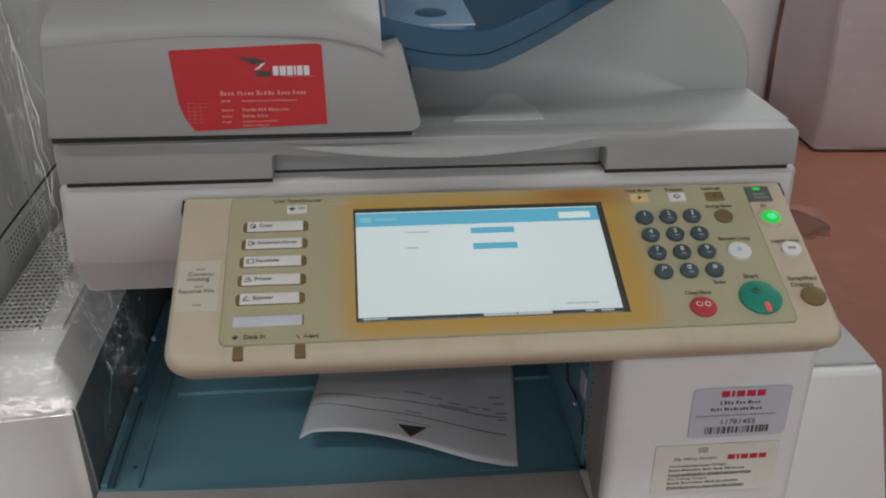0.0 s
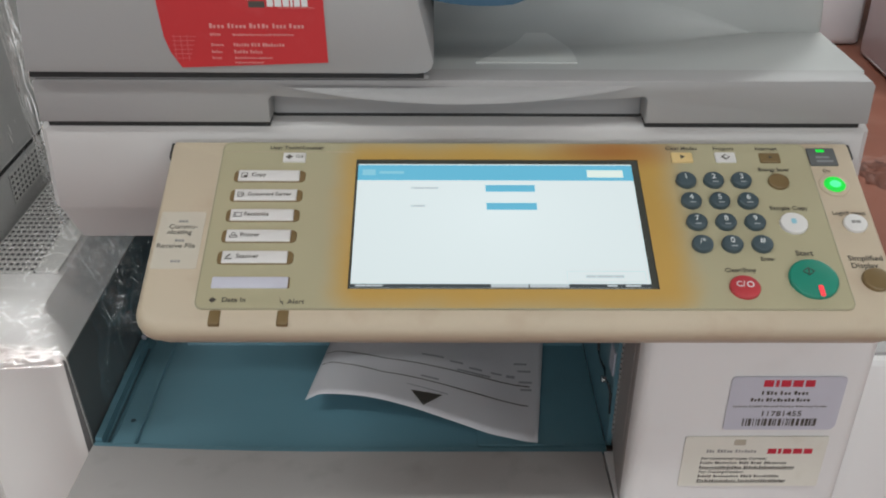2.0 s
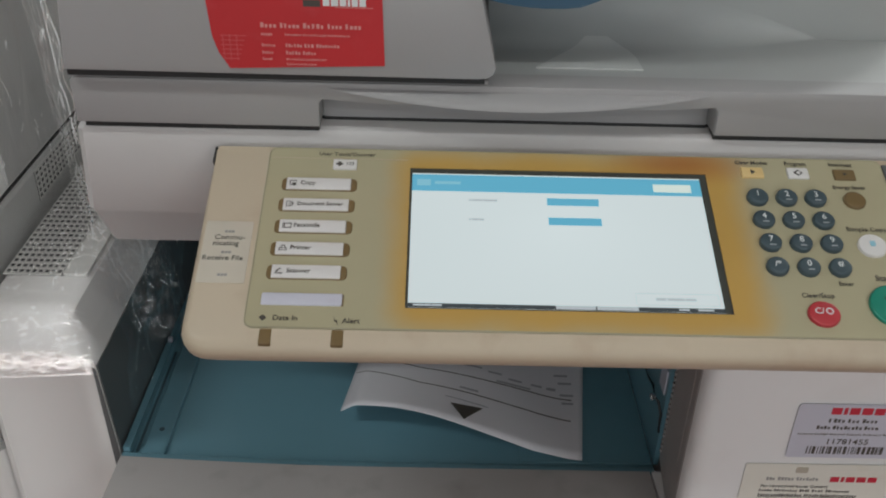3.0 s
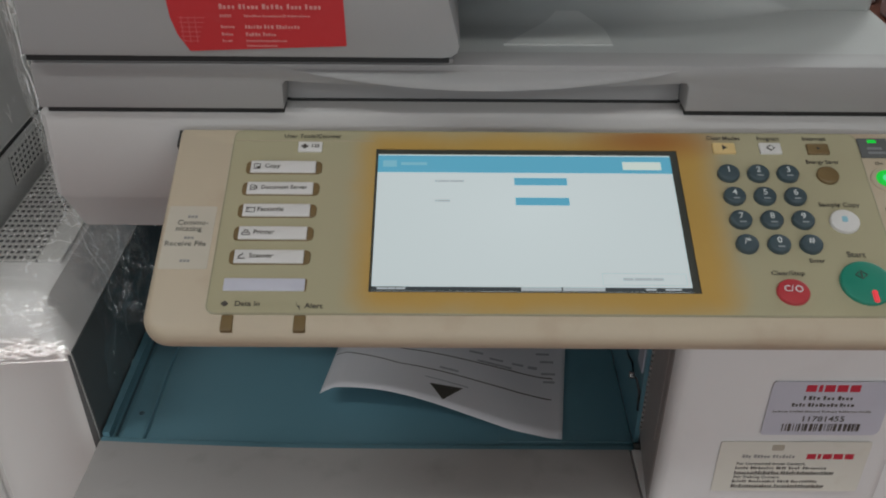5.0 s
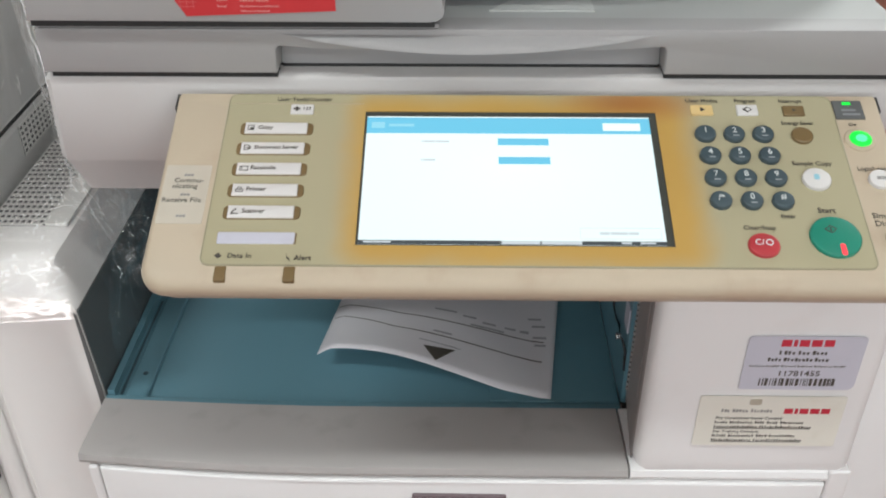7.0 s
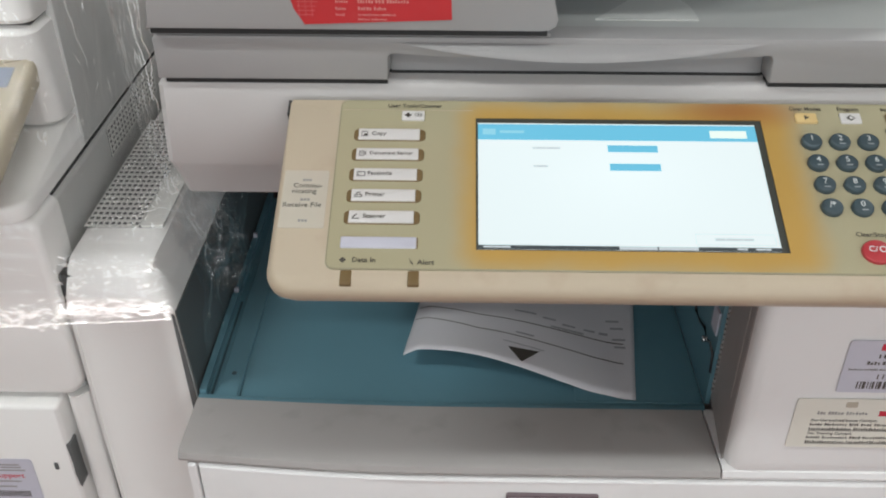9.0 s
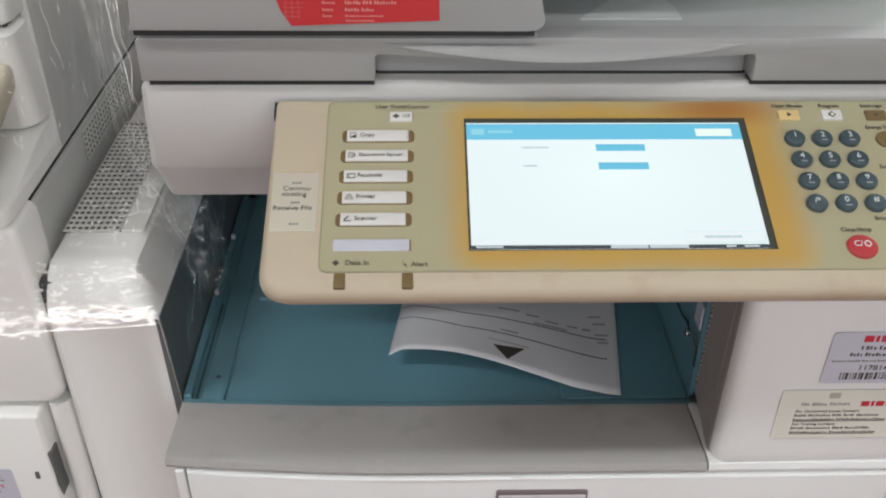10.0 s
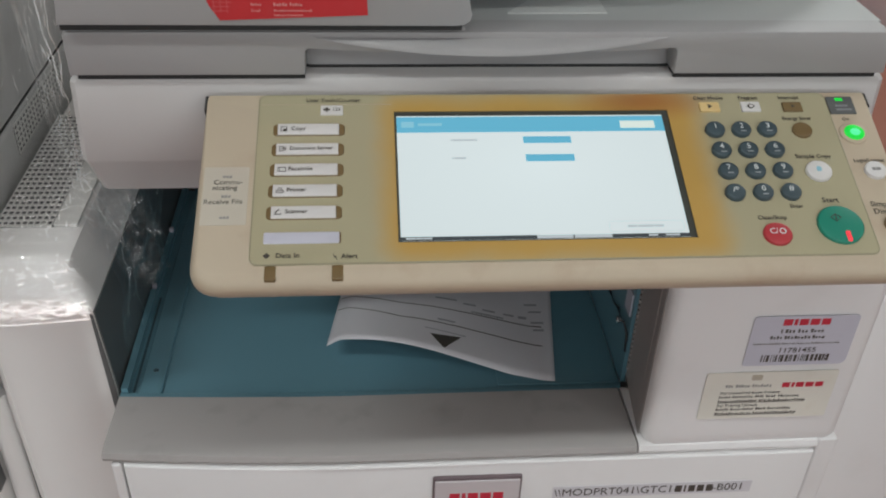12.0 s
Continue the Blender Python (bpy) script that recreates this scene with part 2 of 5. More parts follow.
def rounded(x0, x1, y0, y1, r, n=4):
    """Corners of a rounded rectangle; r is one radius or four, from lower left anticlockwise."""
    rs = r if isinstance(r, (tuple, list)) else (r,) * 4
    pts = []
    for (cx, cy, a), q in zip(((x0, y0, 180), (x1, y0, 270), (x1, y1, 0), (x0, y1, 90)), rs):
        if q <= 0:
            pts.append((cx, cy))
            continue
        mx, my = cx + (q if cx == x0 else -q), cy + (q if cy == y0 else -q)
        for i in range(n + 1):
            b = radians(a + 90 * i / n)
            pts.append((mx + q * math.cos(b), my + q * math.sin(b)))
    return pts


def loft(rings, cap=True):
    """A skin over rings of points, all with the same count."""
    bm = bmesh.new()
    vs = [[bm.verts.new(p) for p in ring] for ring in rings]
    k = len(rings[0])
    for a, b in zip(vs, vs[1:]):
        for i in range(k):
            bm.faces.new((a[i], a[(i + 1) % k], b[(i + 1) % k], b[i]))
    if cap:
        bm.faces.new(vs[0])
        bm.faces.new(vs[-1])
    return bm


def shrink(pts, d):
    """The outline drawn in by d towards its middle, side by side."""
    k = len(pts)
    out = []
    for i in range(k):
        p, a, b = Vector(pts[i]), Vector(pts[i - 1]), Vector(pts[(i + 1) % k])
        t1, t2 = (p - a), (b - p)
        n1 = Vector((-t1.y, t1.x)).normalized() if t1.length > 1e-9 else Vector((0, 0))
        n2 = Vector((-t2.y, t2.x)).normalized() if t2.length > 1e-9 else Vector((0, 0))
        v = (n1 + n2)
        v = v.normalized() * d / max(0.35, math.sqrt(max(1e-6, (1 + n1.dot(n2)) / 2))) if v.length > 1e-6 else n1 * d
        out.append((p.x + v.x, p.y + v.y))
    return out


def area(pts):
    return sum(a[0] * b[1] - b[0] * a[1] for a, b in zip(pts, pts[1:] + pts[:1])) / 2


def slab(pts, h0, h1, edge=0.0, axis="z", steps=3):
    """An outline raised from h0 to h1 along an axis, its far rim (at h1) rounded by edge."""
    if area(pts) < 0:
        pts = pts[::-1]
    put = {"z": lambda p, h: (p[0], p[1], h), "y": lambda p, h: (p[0], h, p[1]), "x": lambda p, h: (h, p[0], p[1])}[axis]
    s = 1 if h1 > h0 else -1
    rings = [[put(p, h0) for p in pts]]
    if edge:
        for i in range(steps + 1):
            a = radians(90 * i / steps)
            inner = shrink(pts, edge * (1 - math.cos(a)))
            rings.append([put(p, h1 - s * edge * (1 - math.sin(a))) for p in inner])
    else:
        rings.append([put(p, h1) for p in pts])
    return loft(rings)


def disc(u, v, h0, h1, ru, rv=None, edge=0.0008, n=28):
    rv = rv or ru
    return slab([(u + ru * math.cos(2 * math.pi * i / n), v + rv * math.sin(2 * math.pi * i / n)) for i in range(n)], h0, h1, edge)


def tube(points, radius, n=8):
    bm = bmesh.new()
    pts = [Vector(p) for p in points]
    rings = []
    for i, p in enumerate(pts):
        d = (pts[min(i + 1, len(pts) - 1)] - pts[max(i - 1, 0)]).normalized()
        a = d.orthogonal().normalized()
        b = d.cross(a)
        rings.append([bm.verts.new(p + radius * (math.cos(2 * math.pi * k / n) * a + math.sin(2 * math.pi * k / n) * b)) for k in range(n)])
    for r, s in zip(rings, rings[1:]):
        best = min(range(n), key=lambda k: (s[k].co - r[0].co).length)
        s = s[best:] + s[:best]
        for k in range(n):
            bm.faces.new((r[k], r[(k + 1) % n], s[(k + 1) % n], s[k]))
    bm.faces.new(rings[0])
    bm.faces.new(rings[-1])
    return bm


def lettering(name, text, size, material, parent, m, align="CENTER", label="", narrow=1.0, weight=0.0075):
    """A line of letters as flat mesh, in the xy plane of m."""
    cu = bpy.data.curves.new(name, "FONT")
    cu.body, cu.size, cu.align_x, cu.align_y, cu.extrude, cu.resolution_u = text, size, align, "CENTER", 0.00008, 3
    cu.offset = size * weight
    tmp = bpy.data.objects.new(name, cu)
    scene.collection.objects.link(tmp)
    bpy.context.view_layer.update()
    mesh = bpy.data.meshes.new_from_object(tmp.evaluated_get(bpy.context.evaluated_depsgraph_get()))
    bpy.data.objects.remove(tmp)
    bpy.data.curves.remove(cu)
    mesh.materials.clear()
    mesh.materials.append(material)
    mesh.transform(Matrix.Diagonal((narrow, 1, 1, 1)))
    ob = new(name, mesh)
    ob.matrix_basis = m
    ob.parent = parent
    if label:
        tagged(ob, label)
    return ob


def bars(widths, height, thick=0.0002, gap=0.25):
    """A line of writing too small to read: bars of the words' widths, from x = 0."""
    bm = bmesh.new()
    x = 0.0
    for w in widths:
        box(x, x + w, -height / 2, height / 2, 0, thick, bm=bm)
        x += w + height * gap
    return bm


# ---------------------------------------------------------------- the room
def structure(name, bm, material, label, category):
    return tagged(part(name, bm, material), label, category, kind="structure")


structure("floor", box(-4, 5, -4, 6, -0.1, 0.0), FLOOR, "red-brown painted floor with scuffs and stains", "floor")
structure("ceiling", box(-4, 5, -4, 6, CEILING, CEILING + 0.1), CEILPAINT, "plain white ceiling", "ceiling")
structure("wall_north", box(-4, 5, 6.0, 6.15, 0, CEILING), WALLPAINT, "plain light painted wall", "wall")
south = bmesh.new()
for x0, x1, z0, z1 in ((-4, -2.2, 0, CEILING), (3.0, 5, 0, CEILING), (-2.2, 3.0, 2.55, CEILING), (-2.2, 3.0, 0, 0.35)):
    box(x0, x1, -4.15, -4.0, z0, z1, bm=south)
structure("wall_south", south, WALLPAINT, "light painted wall with a wide shop window", "wall")
day = bpy.data.lights.new("window_daylight", "AREA")
day.shape, day.size, day.size_y, day.energy, day.color = "RECTANGLE", 5.1, 2.15, DAYLIGHT, (0.95, 1.0, 1.03)
ob = new("window_daylight", day)
ob.matrix_basis = pose(0.4, -4.05, 1.45, 90, 0, 0)
structure("wall_west", box(-4.15, -4.0, -4, 6, 0, CEILING), WALLPAINT, "plain light painted wall", "wall")
structure("wall_east", box(5.0, 5.15, -4, 6, 0, CEILING), WALLPAINT, "plain light painted wall", "wall")
# Fittings are out of view; their uneven strengths steer the light.
for lx, ly, bright in LAMPS:
    fixture = thing("ceiling_light", (lx, ly, CEILING), "unseen white fluorescent tube fitting on the ceiling", "light", group="ceiling lights")
    part("housing", box(-0.62, 0.62, -0.06, 0.06, -0.05, 0.0, 0.008), CEILPAINT, fixture)
    part("tube", tube([(-0.58, 0, -0.07), (0.58, 0, -0.07)], 0.014, 12), TUBE, fixture)
    lamp = bpy.data.lights.new("tube_lamp", "AREA")
    lamp.shape, lamp.size, lamp.size_y, lamp.energy, lamp.color = "RECTANGLE", 1.2, 0.12, LAMP_POWER * bright, (0.94, 1.0, 1.0)
    ob = new("tube_lamp", lamp)
    ob.location = (lx, ly, CEILING - 0.1)

# ---------------------------------------------------------------- the copier
copier = thing("copier", (0.07, 0.35, 0.0), "off-white office photocopier with a yellowed control panel, standing on the floor", "photocopier")
C = under(copier)
X0, X1 = -0.213, 0.345

# cabinet below the paper tray
part("cabinet", box(X0 + 0.004, X1 - 0.002, 0.05, 0.60, 0.02, 0.727, 0.006), COVER, copier, m=C)
# Rear wall: the tray's teal, darkened to hold the shade of the recess.
part("rear_column", box(X0 + 0.004, X1, 0.42, 0.60, 0.72, 0.92, 0.006), DARKTEAL, copier, "rear wall of the paper opening, darkened for its shade", m=C)
part("side_post", slab(rounded(X0 - 0.001, -0.2065, 0.05, 0.7320, 0.002), 0.10, 0.0300, 0.002, "y"), COVER, copier, m=C)
part("side_post", slab(rounded(0.3278, X1 - 0.001, 0.05, 0.7425, 0.002), 0.10, 0.0222, 0.002, "y"), COVER, copier, m=C)


def ledge_profile(y0, y1, ztop, zfront):
    """Side profile of the ledge: rounded nose, gently falling top."""
    return [(y1, 0.7325), (y0 + 0.004, 0.7325), (y0 + 0.001, 0.7345), (y0, 0.7375), (y0 + 0.0015, zfront - 0.0012), (y0 + 0.0045, zfront), (y1, ztop)]


def bow(x):
    """How far the front falls back towards its left end."""
    return 0.011 * max(0.0, (-0.04 - x) / 0.18) ** 1.6


def prism(profile, x0, x1, shift=None, steps=1):
    rings = []
    for i in range(steps + 1):
        x = x0 + (x1 - x0) * i / steps
        rings.append([(x, y + (shift(x) * (1.0 if y < 0.06 else 0.62) if shift else 0.0), z) for y, z in profile])
    return loft(rings)


front = slab([(-0.2045, 0.10)] + [(0.3255, 0.10)] + [(0.3255 - 0.53 * i / 14, 0.7322) for i in range(15)], 0.06, 0.0190, 0.002, "y")
for v in front.verts:
    v.co.y += bow(v.co.x) if v.co.y < 0.05 else 0.0
front_door = part("front_door", front, COVER, copier, m=C, smooth=40)
part("front_ledge", prism(ledge_profile(0.0205, 0.0875, 0.7408, 0.7432), -0.2195, 0.1835, bow, 14), LEDGE, copier, "grey plastic ledge with faint dark marks", m=C, smooth=35)
part("cover_foot", prism(ledge_profile(0.0205, 0.0875, 0.7408, 0.7432), 0.1850, 0.3270), COVER, copier, m=C, smooth=35)

# front cover beside the opening, with a rounded edge
plan = [(0.343, 0.42), (0.343, 0.034), (0.340, 0.026), (0.333, 0.0225), (0.200, 0.0215), (0.1945, 0.0222), (0.1905, 0.0245), (0.1880, 0.0285), (0.1872, 0.034), (0.1938, 0.10), (0.1938, 0.42)]
rings = [[(x + (0.002 if x < 0.196 and y < 0.06 else 0.0), y + (0.001 if x < 0.196 and y < 0.06 else 0.0015), 0.742) for x, y in plan],
         [(x + (0.0005 if x < 0.196 and y < 0.06 else 0.0), y, 0.7475) for x, y in plan], [(x, y, 0.753) for x, y in plan], [(x, y, 0.912) for x, y in plan]]
part("front_cover", loft(rings), COVER, copier, m=C, smooth=50)
# Plastic a little darker than the cover; the cheek's shade is coloured in too.
CHEEK = surface("shaded_cheek_plastic", (0.42, 0.385, 0.37), 0.5, 0.10, 9, 350, 0.08, dirt=(0.2, 0.17, 0.16), dirt_amount=0.3)
part("cover_cheek", loft([[(0.1868, 0.0345, z), (0.1872, 0.0335, z), (0.1890, 0.0370, z), (0.1955, 0.1005, z), (0.1933, 0.1005, z)] for z in (0.7425, 0.911)]), CHEEK, copier, "grey inner side of the front cover, darkened for its shade", m=C)
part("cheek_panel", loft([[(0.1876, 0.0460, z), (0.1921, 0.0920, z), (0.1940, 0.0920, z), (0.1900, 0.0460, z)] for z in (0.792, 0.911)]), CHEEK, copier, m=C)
bm = bmesh.new()
for k in range(30):
    box(0.1917, 0.1935, 0.0965, 0.0990, 0.752 + 0.005 * k, 0.7545 + 0.005 * k, bm=bm)
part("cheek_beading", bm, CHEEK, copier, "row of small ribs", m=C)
part("inner_wall", box(0.1895, 0.1932, 0.101, 0.42, 0.735, 0.906), TEAL, copier, "teal inner wall of the paper opening", m=C)
part("sensor_slot", box(0.1882, 0.1895, 0.1045, 0.1200, 0.802, 0.824, 0.0003), LABEL, copier, "pale plastic sensor window", m=C)
part("wire", tube([(0.1885, 0.1700, 0.800), (0.1880, 0.1625, 0.784), (0.1875, 0.1450, 0.785), (0.1870, 0.1296, 0.7915), (0.1862, 0.1179, 0.789), (0.1865, 0.1080, 0.793), (0.1885, 0.1030, 0.785), (0.189, 0.1015, 0.768)], 0.0011, 6), BLACK, copier, "thin black wire", m=C, smooth=60)
part("clip", disc(0, 0, 0, 0.004, 0.003), STEEL, copier, "small steel clip", m=C @ pose(0.1868, 0.1179, 0.789, 0, -90, 0))

# side unit on the far flank
part("side_unit", slab([(0.345, 0.12), (0.474, 0.12), (0.462, 0.70), (0.4255, 0.843), (0.4225, 0.846), (0.345, 0.846)], 0.45, 0.066, 0.005, "y"), COVER, copier, m=C, smooth=40)
part("side_unit_cap", slab(rounded(0.074, 0.45, 0.844, 0.8485, 0.001), 0.345, 0.4225, 0.001, "x"), LID, copier, m=C, smooth=40)

# paper tray
part("output_tray", box(-0.2195, 0.1892, 0.0935, 0.42, 0.7275, 0.7345), TEAL, copier, "teal plastic output tray", m=C)
part("tray_lip", prism([(0.0880, 0.7330), (0.0960, 0.7330), (0.0938, 0.7388), (0.0925, 0.7398), (0.0880, 0.7400)], -0.2195, 0.1872, bow, 14), TEAL, copier, m=C, smooth=30)
part("tray_rail", prism([(0.1005, 0.7345), (0.42, 0.7345), (0.42, 0.7405), (0.2345, 0.7405), (0.2335, 0.7425), (0.1015, 0.7425)], -0.2195, -0.2140), TEAL, copier, m=C)
part("tray_channel", box(-0.2120, -0.2100, 0.1055, 0.2300, 0.7345, 0.7352), DARKTEAL, copier, m=C)
for hy in (0.2360, 0.3300):
    part("tray_hook", box(-0.2190, -0.2150, hy, hy + 0.004, 0.7400, 0.7450, 0.0008), LABEL, copier, "small pale hook", m=C)
part("tray_rail", slab(rounded(-0.2070, -0.1880, 0.0985, 0.42, 0.001), 0.7345, 0.7375, 0.0015), TEAL, copier, m=C)
part("tray_step", prism([(0.236, 0.7345), (0.2385, 0.7362), (0.42, 0.7362), (0.42, 0.7345)], -0.1775, 0.1892), TEAL, copier, m=C)
part("tray_pad", slab(rounded(0.086, 0.1885, 0.1015, 0.120, 0.002), 0.7345, 0.7352, 0.0004), TEAL, copier, m=C)
part("screw", disc(-0.197, 0.128, 0.7375, 0.7382, 0.0022), DARKTEAL, copier, m=C)

# scanner unit
prof = [(0.60, 0.905), (0.1435, 0.905), (0.1395, 0.9065), (0.1235, 0.9370), (0.1205, 0.9415), (0.1163, 1.0015), (0.1176, 1.0042), (0.1205, 1.0058), (0.60, 1.0058)]
inset = [0.004, 0.004, 0.003, 0.0, -0.0015, 0.0025, 0.004, 0.005, 0.005]
rings = []
for s, x in ((1, X0 - 0.003), (0, X0 - 0.003 + 0.004), (0, 0.3435), (-1, 0.3475)):
    rings.append([(x + (i if s >= 0 and x < 0 else 0) - (i if x > 0 else 0), y + (0.003 if s and y < 0.5 else 0), z) for (y, z), i in zip(prof, inset)])
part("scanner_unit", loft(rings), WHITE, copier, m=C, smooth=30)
part("lid_gap", box(X0 + 0.006, X1 - 0.008, 0.1325, 0.59, 1.004, 1.0072), DARKGAP, copier, m=C)
for gx0, gx1 in ((-0.2065, -0.0590), (0.1920, 0.3360)):
    part("lid_gap", box(gx0, gx1, 0.1162, 0.128, 1.0045, 1.0090), DARKGAP, copier, "dark gap under the lid", m=C)
part("lid_gap", box(-0.0575, 0.1910, 0.1312, 0.1334, 1.0050, 1.0074), DARKGAP, copier, "dark gap under the lid", m=C)

# platen lid: front with a hand recess, flat top, rising back rest
lid_front = [(-0.2105, 1.0085), (-0.0585, 1.0085), (-0.0580, 1.0245), (-0.0560, 1.0268)]
for i in range(13):
    u = i / 12
    lid_front.append((-0.0545 + 0.2425 * u, 1.0270 - 0.0036 * math.sin(math.pi * u) ** 0.7))
lid_front += [(0.1895, 1.0268), (0.1910, 1.0245), (0.1915, 1.0085), (0.3405, 1.0085), (0.3395, 1.0350), (0.3365, 1.0385), (-0.2075, 1.0385), (-0.2105, 1.0360)]
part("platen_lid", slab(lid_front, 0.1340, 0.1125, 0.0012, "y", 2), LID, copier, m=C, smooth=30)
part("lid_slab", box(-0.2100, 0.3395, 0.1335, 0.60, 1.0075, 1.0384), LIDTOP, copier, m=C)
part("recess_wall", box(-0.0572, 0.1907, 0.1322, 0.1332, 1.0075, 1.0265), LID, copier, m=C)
lip_top = [(-0.052 + 0.236 * i / 16, 1.0352 - 0.0008 * math.sin(math.pi * i / 16)) for i in range(17)]
lip_low = [(-0.052 + 0.236 * i / 16, 1.0350 - 0.0090 * math.sin(math.pi * i / 16) ** 0.75) for i in range(16, -1, -1)]
rings = []
for k in range(5):
    f = k / 4
    rings.append([(x, 0.1124 - 0.0105 * math.sin(math.pi * min(1, max(0, (x + 0.052) / 0.236))) * math.sin(f * math.pi / 2), zl + (zt - zl) * (1 - f)) for (x, zl), (_, zt) in zip(lip_low[::-1], lip_top)])
bm = bmesh.new()
grid = [[bm.verts.new(p) for p in r] for r in rings]
back = [bm.verts.new((x, 0.1165, z - 0.0004)) for x, z in lip_low[::-1]]
grid.append(back)
for a, b in zip(grid, grid[1:]):
    for i in range(16):
        bm.faces.new((a[i], a[i + 1], b[i + 1], b[i]))
part("handle_lip", bm, LID, copier, m=C, smooth=60)

# rising rest at the back of the lid
outline = [(0.055, 1.036), (0.3395, 1.036), (0.3400, 1.0420)]
for i in range(9):
    a = radians(90 * i / 8)
    outline.append((0.230 + 0.110 * math.cos(a), 1.045 + 0.095 * math.sin(a)))
outline += [(0.19, 1.118), (0.15, 1.092), (0.10, 1.074), (0.055, 1.074)]
rest = slab(outline, 0.30, 0.2165, 0.004, "y")
part("document_rest", rest, LIDTOP, copier, m=C @ Matrix.Translation((0, 0, 0)), smooth=40)
cove = []
for i in range(9):
    a = radians(90 * i / 8)
    cove.append((0.2165 - 0.035 * (1 - math.sin(a)), 1.0385 + 0.035 * (1 - math.cos(a))))
bm = bmesh.new()
rows_ = []
for k in range(11):
    x = 0.05 + 0.235 * k / 10
    r = max(0.02, 1.0 - (k / 10) ** 3)
    rows_.append([bm.verts.new((x, 0.2163 - (0.2163 - y) * r, 1.0386 + (z - 1.0386) * r)) for y, z in cove])
for a, b in zip(rows_, rows_[1:]):
    for i in range(8):
        bm.faces.new((a[i], a[i + 1], b[i + 1], b[i]))
part("lid_cove", bm, LIDTOP, copier, m=C, smooth=60)


def cove_height(y):
    """Height of the lid's top, level and then rising into the rest."""
    if y < 0.1815:
        return 1.0386
    a = math.asin(min(1.0, 1 - (0.2165 - y) / 0.035))
    return 1.0386 + 0.035 * (1 - math.cos(a))


# fan-shaped patch of light on the lid, put into a thin paler skin
bm = bmesh.new()
fan = []
for j in range(13):
    v = j / 12
    y = 0.146 + 0.052 * v
    x0, x1 = 0.079 + 0.038 * v, 0.1480 - 0.016 * v ** 4
    line = [(x0, cove_height(y) - 0.002), (x0, cove_height(y) + 0.0007)]
    line += [(x0 + (x1 - x0) * k / 6, cove_height(y) + 0.0007) for k in range(1, 7)] + [(x1 + 0.0008, cove_height(y) - 0.002)]
    fan.append([bm.verts.new((x, y, z)) for x, z in line])
for a, b in zip(fan, fan[1:]):
    for k in range(len(a) - 1):
        bm.faces.new((a[k], a[k + 1], b[k + 1], b[k]))
bm.faces.new(fan[0])
part("light_patch", bm, surface("light_patch_pale", (0.55, 0.56, 0.54), 0.4, 0.03, 5, 500, 0.04), copier, "fan-shaped patch of light on the lid, built as a pale skin", m=C, smooth=30)

# document feeder
def arch_of(u):
    """Height of the arched edge between the feeder's face and its top."""
    return 1.1060 + 0.0095 * math.sin(math.pi * min(1, u * 0.80 + 0.06)) ** 0.9 - 0.008 * (max(0, u - 0.80) / 0.20) ** 2


af = [(-0.2105, 1.0455), (0.0400, 1.0450), (0.0455, 1.0458), (0.0490, 1.0482), (0.0503, 1.0525), (0.0385, 1.1010), (0.0345, 1.1060)] + [(-0.2040 + 0.2275 * u / 12, arch_of(u / 12) + 0.0012) for u in range(12, -1, -1)] + [(-0.2090, 1.0520)]
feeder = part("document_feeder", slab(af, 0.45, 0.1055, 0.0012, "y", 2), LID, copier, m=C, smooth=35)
part("feeder_gap", box(-0.2088, 0.0440, 0.1085, 0.44, 1.0412, 1.0462), DARKGAP, copier, m=C)
part("feeder_foot", box(-0.2095, 0.0470, 0.1140, 0.44, 1.0365, 1.0416, 0.0015), LID, copier, m=C)
# its rounded top cover, with an arched lower edge
bm = bmesh.new()
rows_ = []
nx, ny = 24, 10
for i in range(nx + 1):
    u = i / nx
    x = -0.2035 + 0.2265 * u
    arch = arch_of(u)
    proud = 0.0002 + 0.0016 * max(0, u - 0.4) / 0.6
    line = [(x, 0.1062, arch), (x, 0.1056 - proud, arch + 0.0006)]
    for j in range(ny + 1):
        a = radians(6 + 72 * j / ny)
        line.append((x, 0.1056 - proud + 0.040 * (1 - math.cos(a)), arch + 0.0008 + 0.020 * math.sin(a)))
    line.append((x, 0.20, arch + 0.036))
    line.append((x, 0.30, arch + 0.046))
    line.append((x, 0.45, arch + 0.044))
    rows_.append([bm.verts.new(p) for p in line])
for a, b in zip(rows_, rows_[1:]):
    for i in range(len(a) - 1):
        bm.faces.new((a[i], a[i + 1], b[i + 1], b[i]))
for r in (rows_[0], rows_[-1]):
    low = [bm.verts.new((v.co.x, v.co.y, 1.10)) for v in r]
    for i in range(len(r) - 1):
        bm.faces.new((r[i], r[i + 1], low[i + 1], low[i]))
part("feeder_top", bm, LID, copier, "rounded top cover", m=C, smooth=50)


# blue feed tray: a trough that dips and then climbs
def tray_height(x):
    u = (x - 0.022) / 0.28
    return 1.1045 - 0.028 * math.sin(min(1, u * 1.9) * math.pi) * (1 - u) * 0.55 + 0.11 * max(0, u - 0.28) ** 1.15


bm = bmesh.new()
rows_ = []
for i in range(29):
    x = 0.022 + 0.28 * i / 28
    z = tray_height(x)
    front_y = 0.135 + 0.10 * max(0, (x - 0.15) / 0.15) ** 1.5
    line = [(front_y + 0.004, z - 0.003), (front_y, z), (front_y + 0.001, z + 0.016), (front_y + 0.004, z + 0.017), (front_y + 0.006, z + 0.004), (front_y + 0.03, z + 0.002), (0.42, z + 0.002), (0.42, z - 0.002), (front_y + 0.03, z - 0.002)]
    rows_.append([bm.verts.new((x, y, zz)) for y, zz in line])
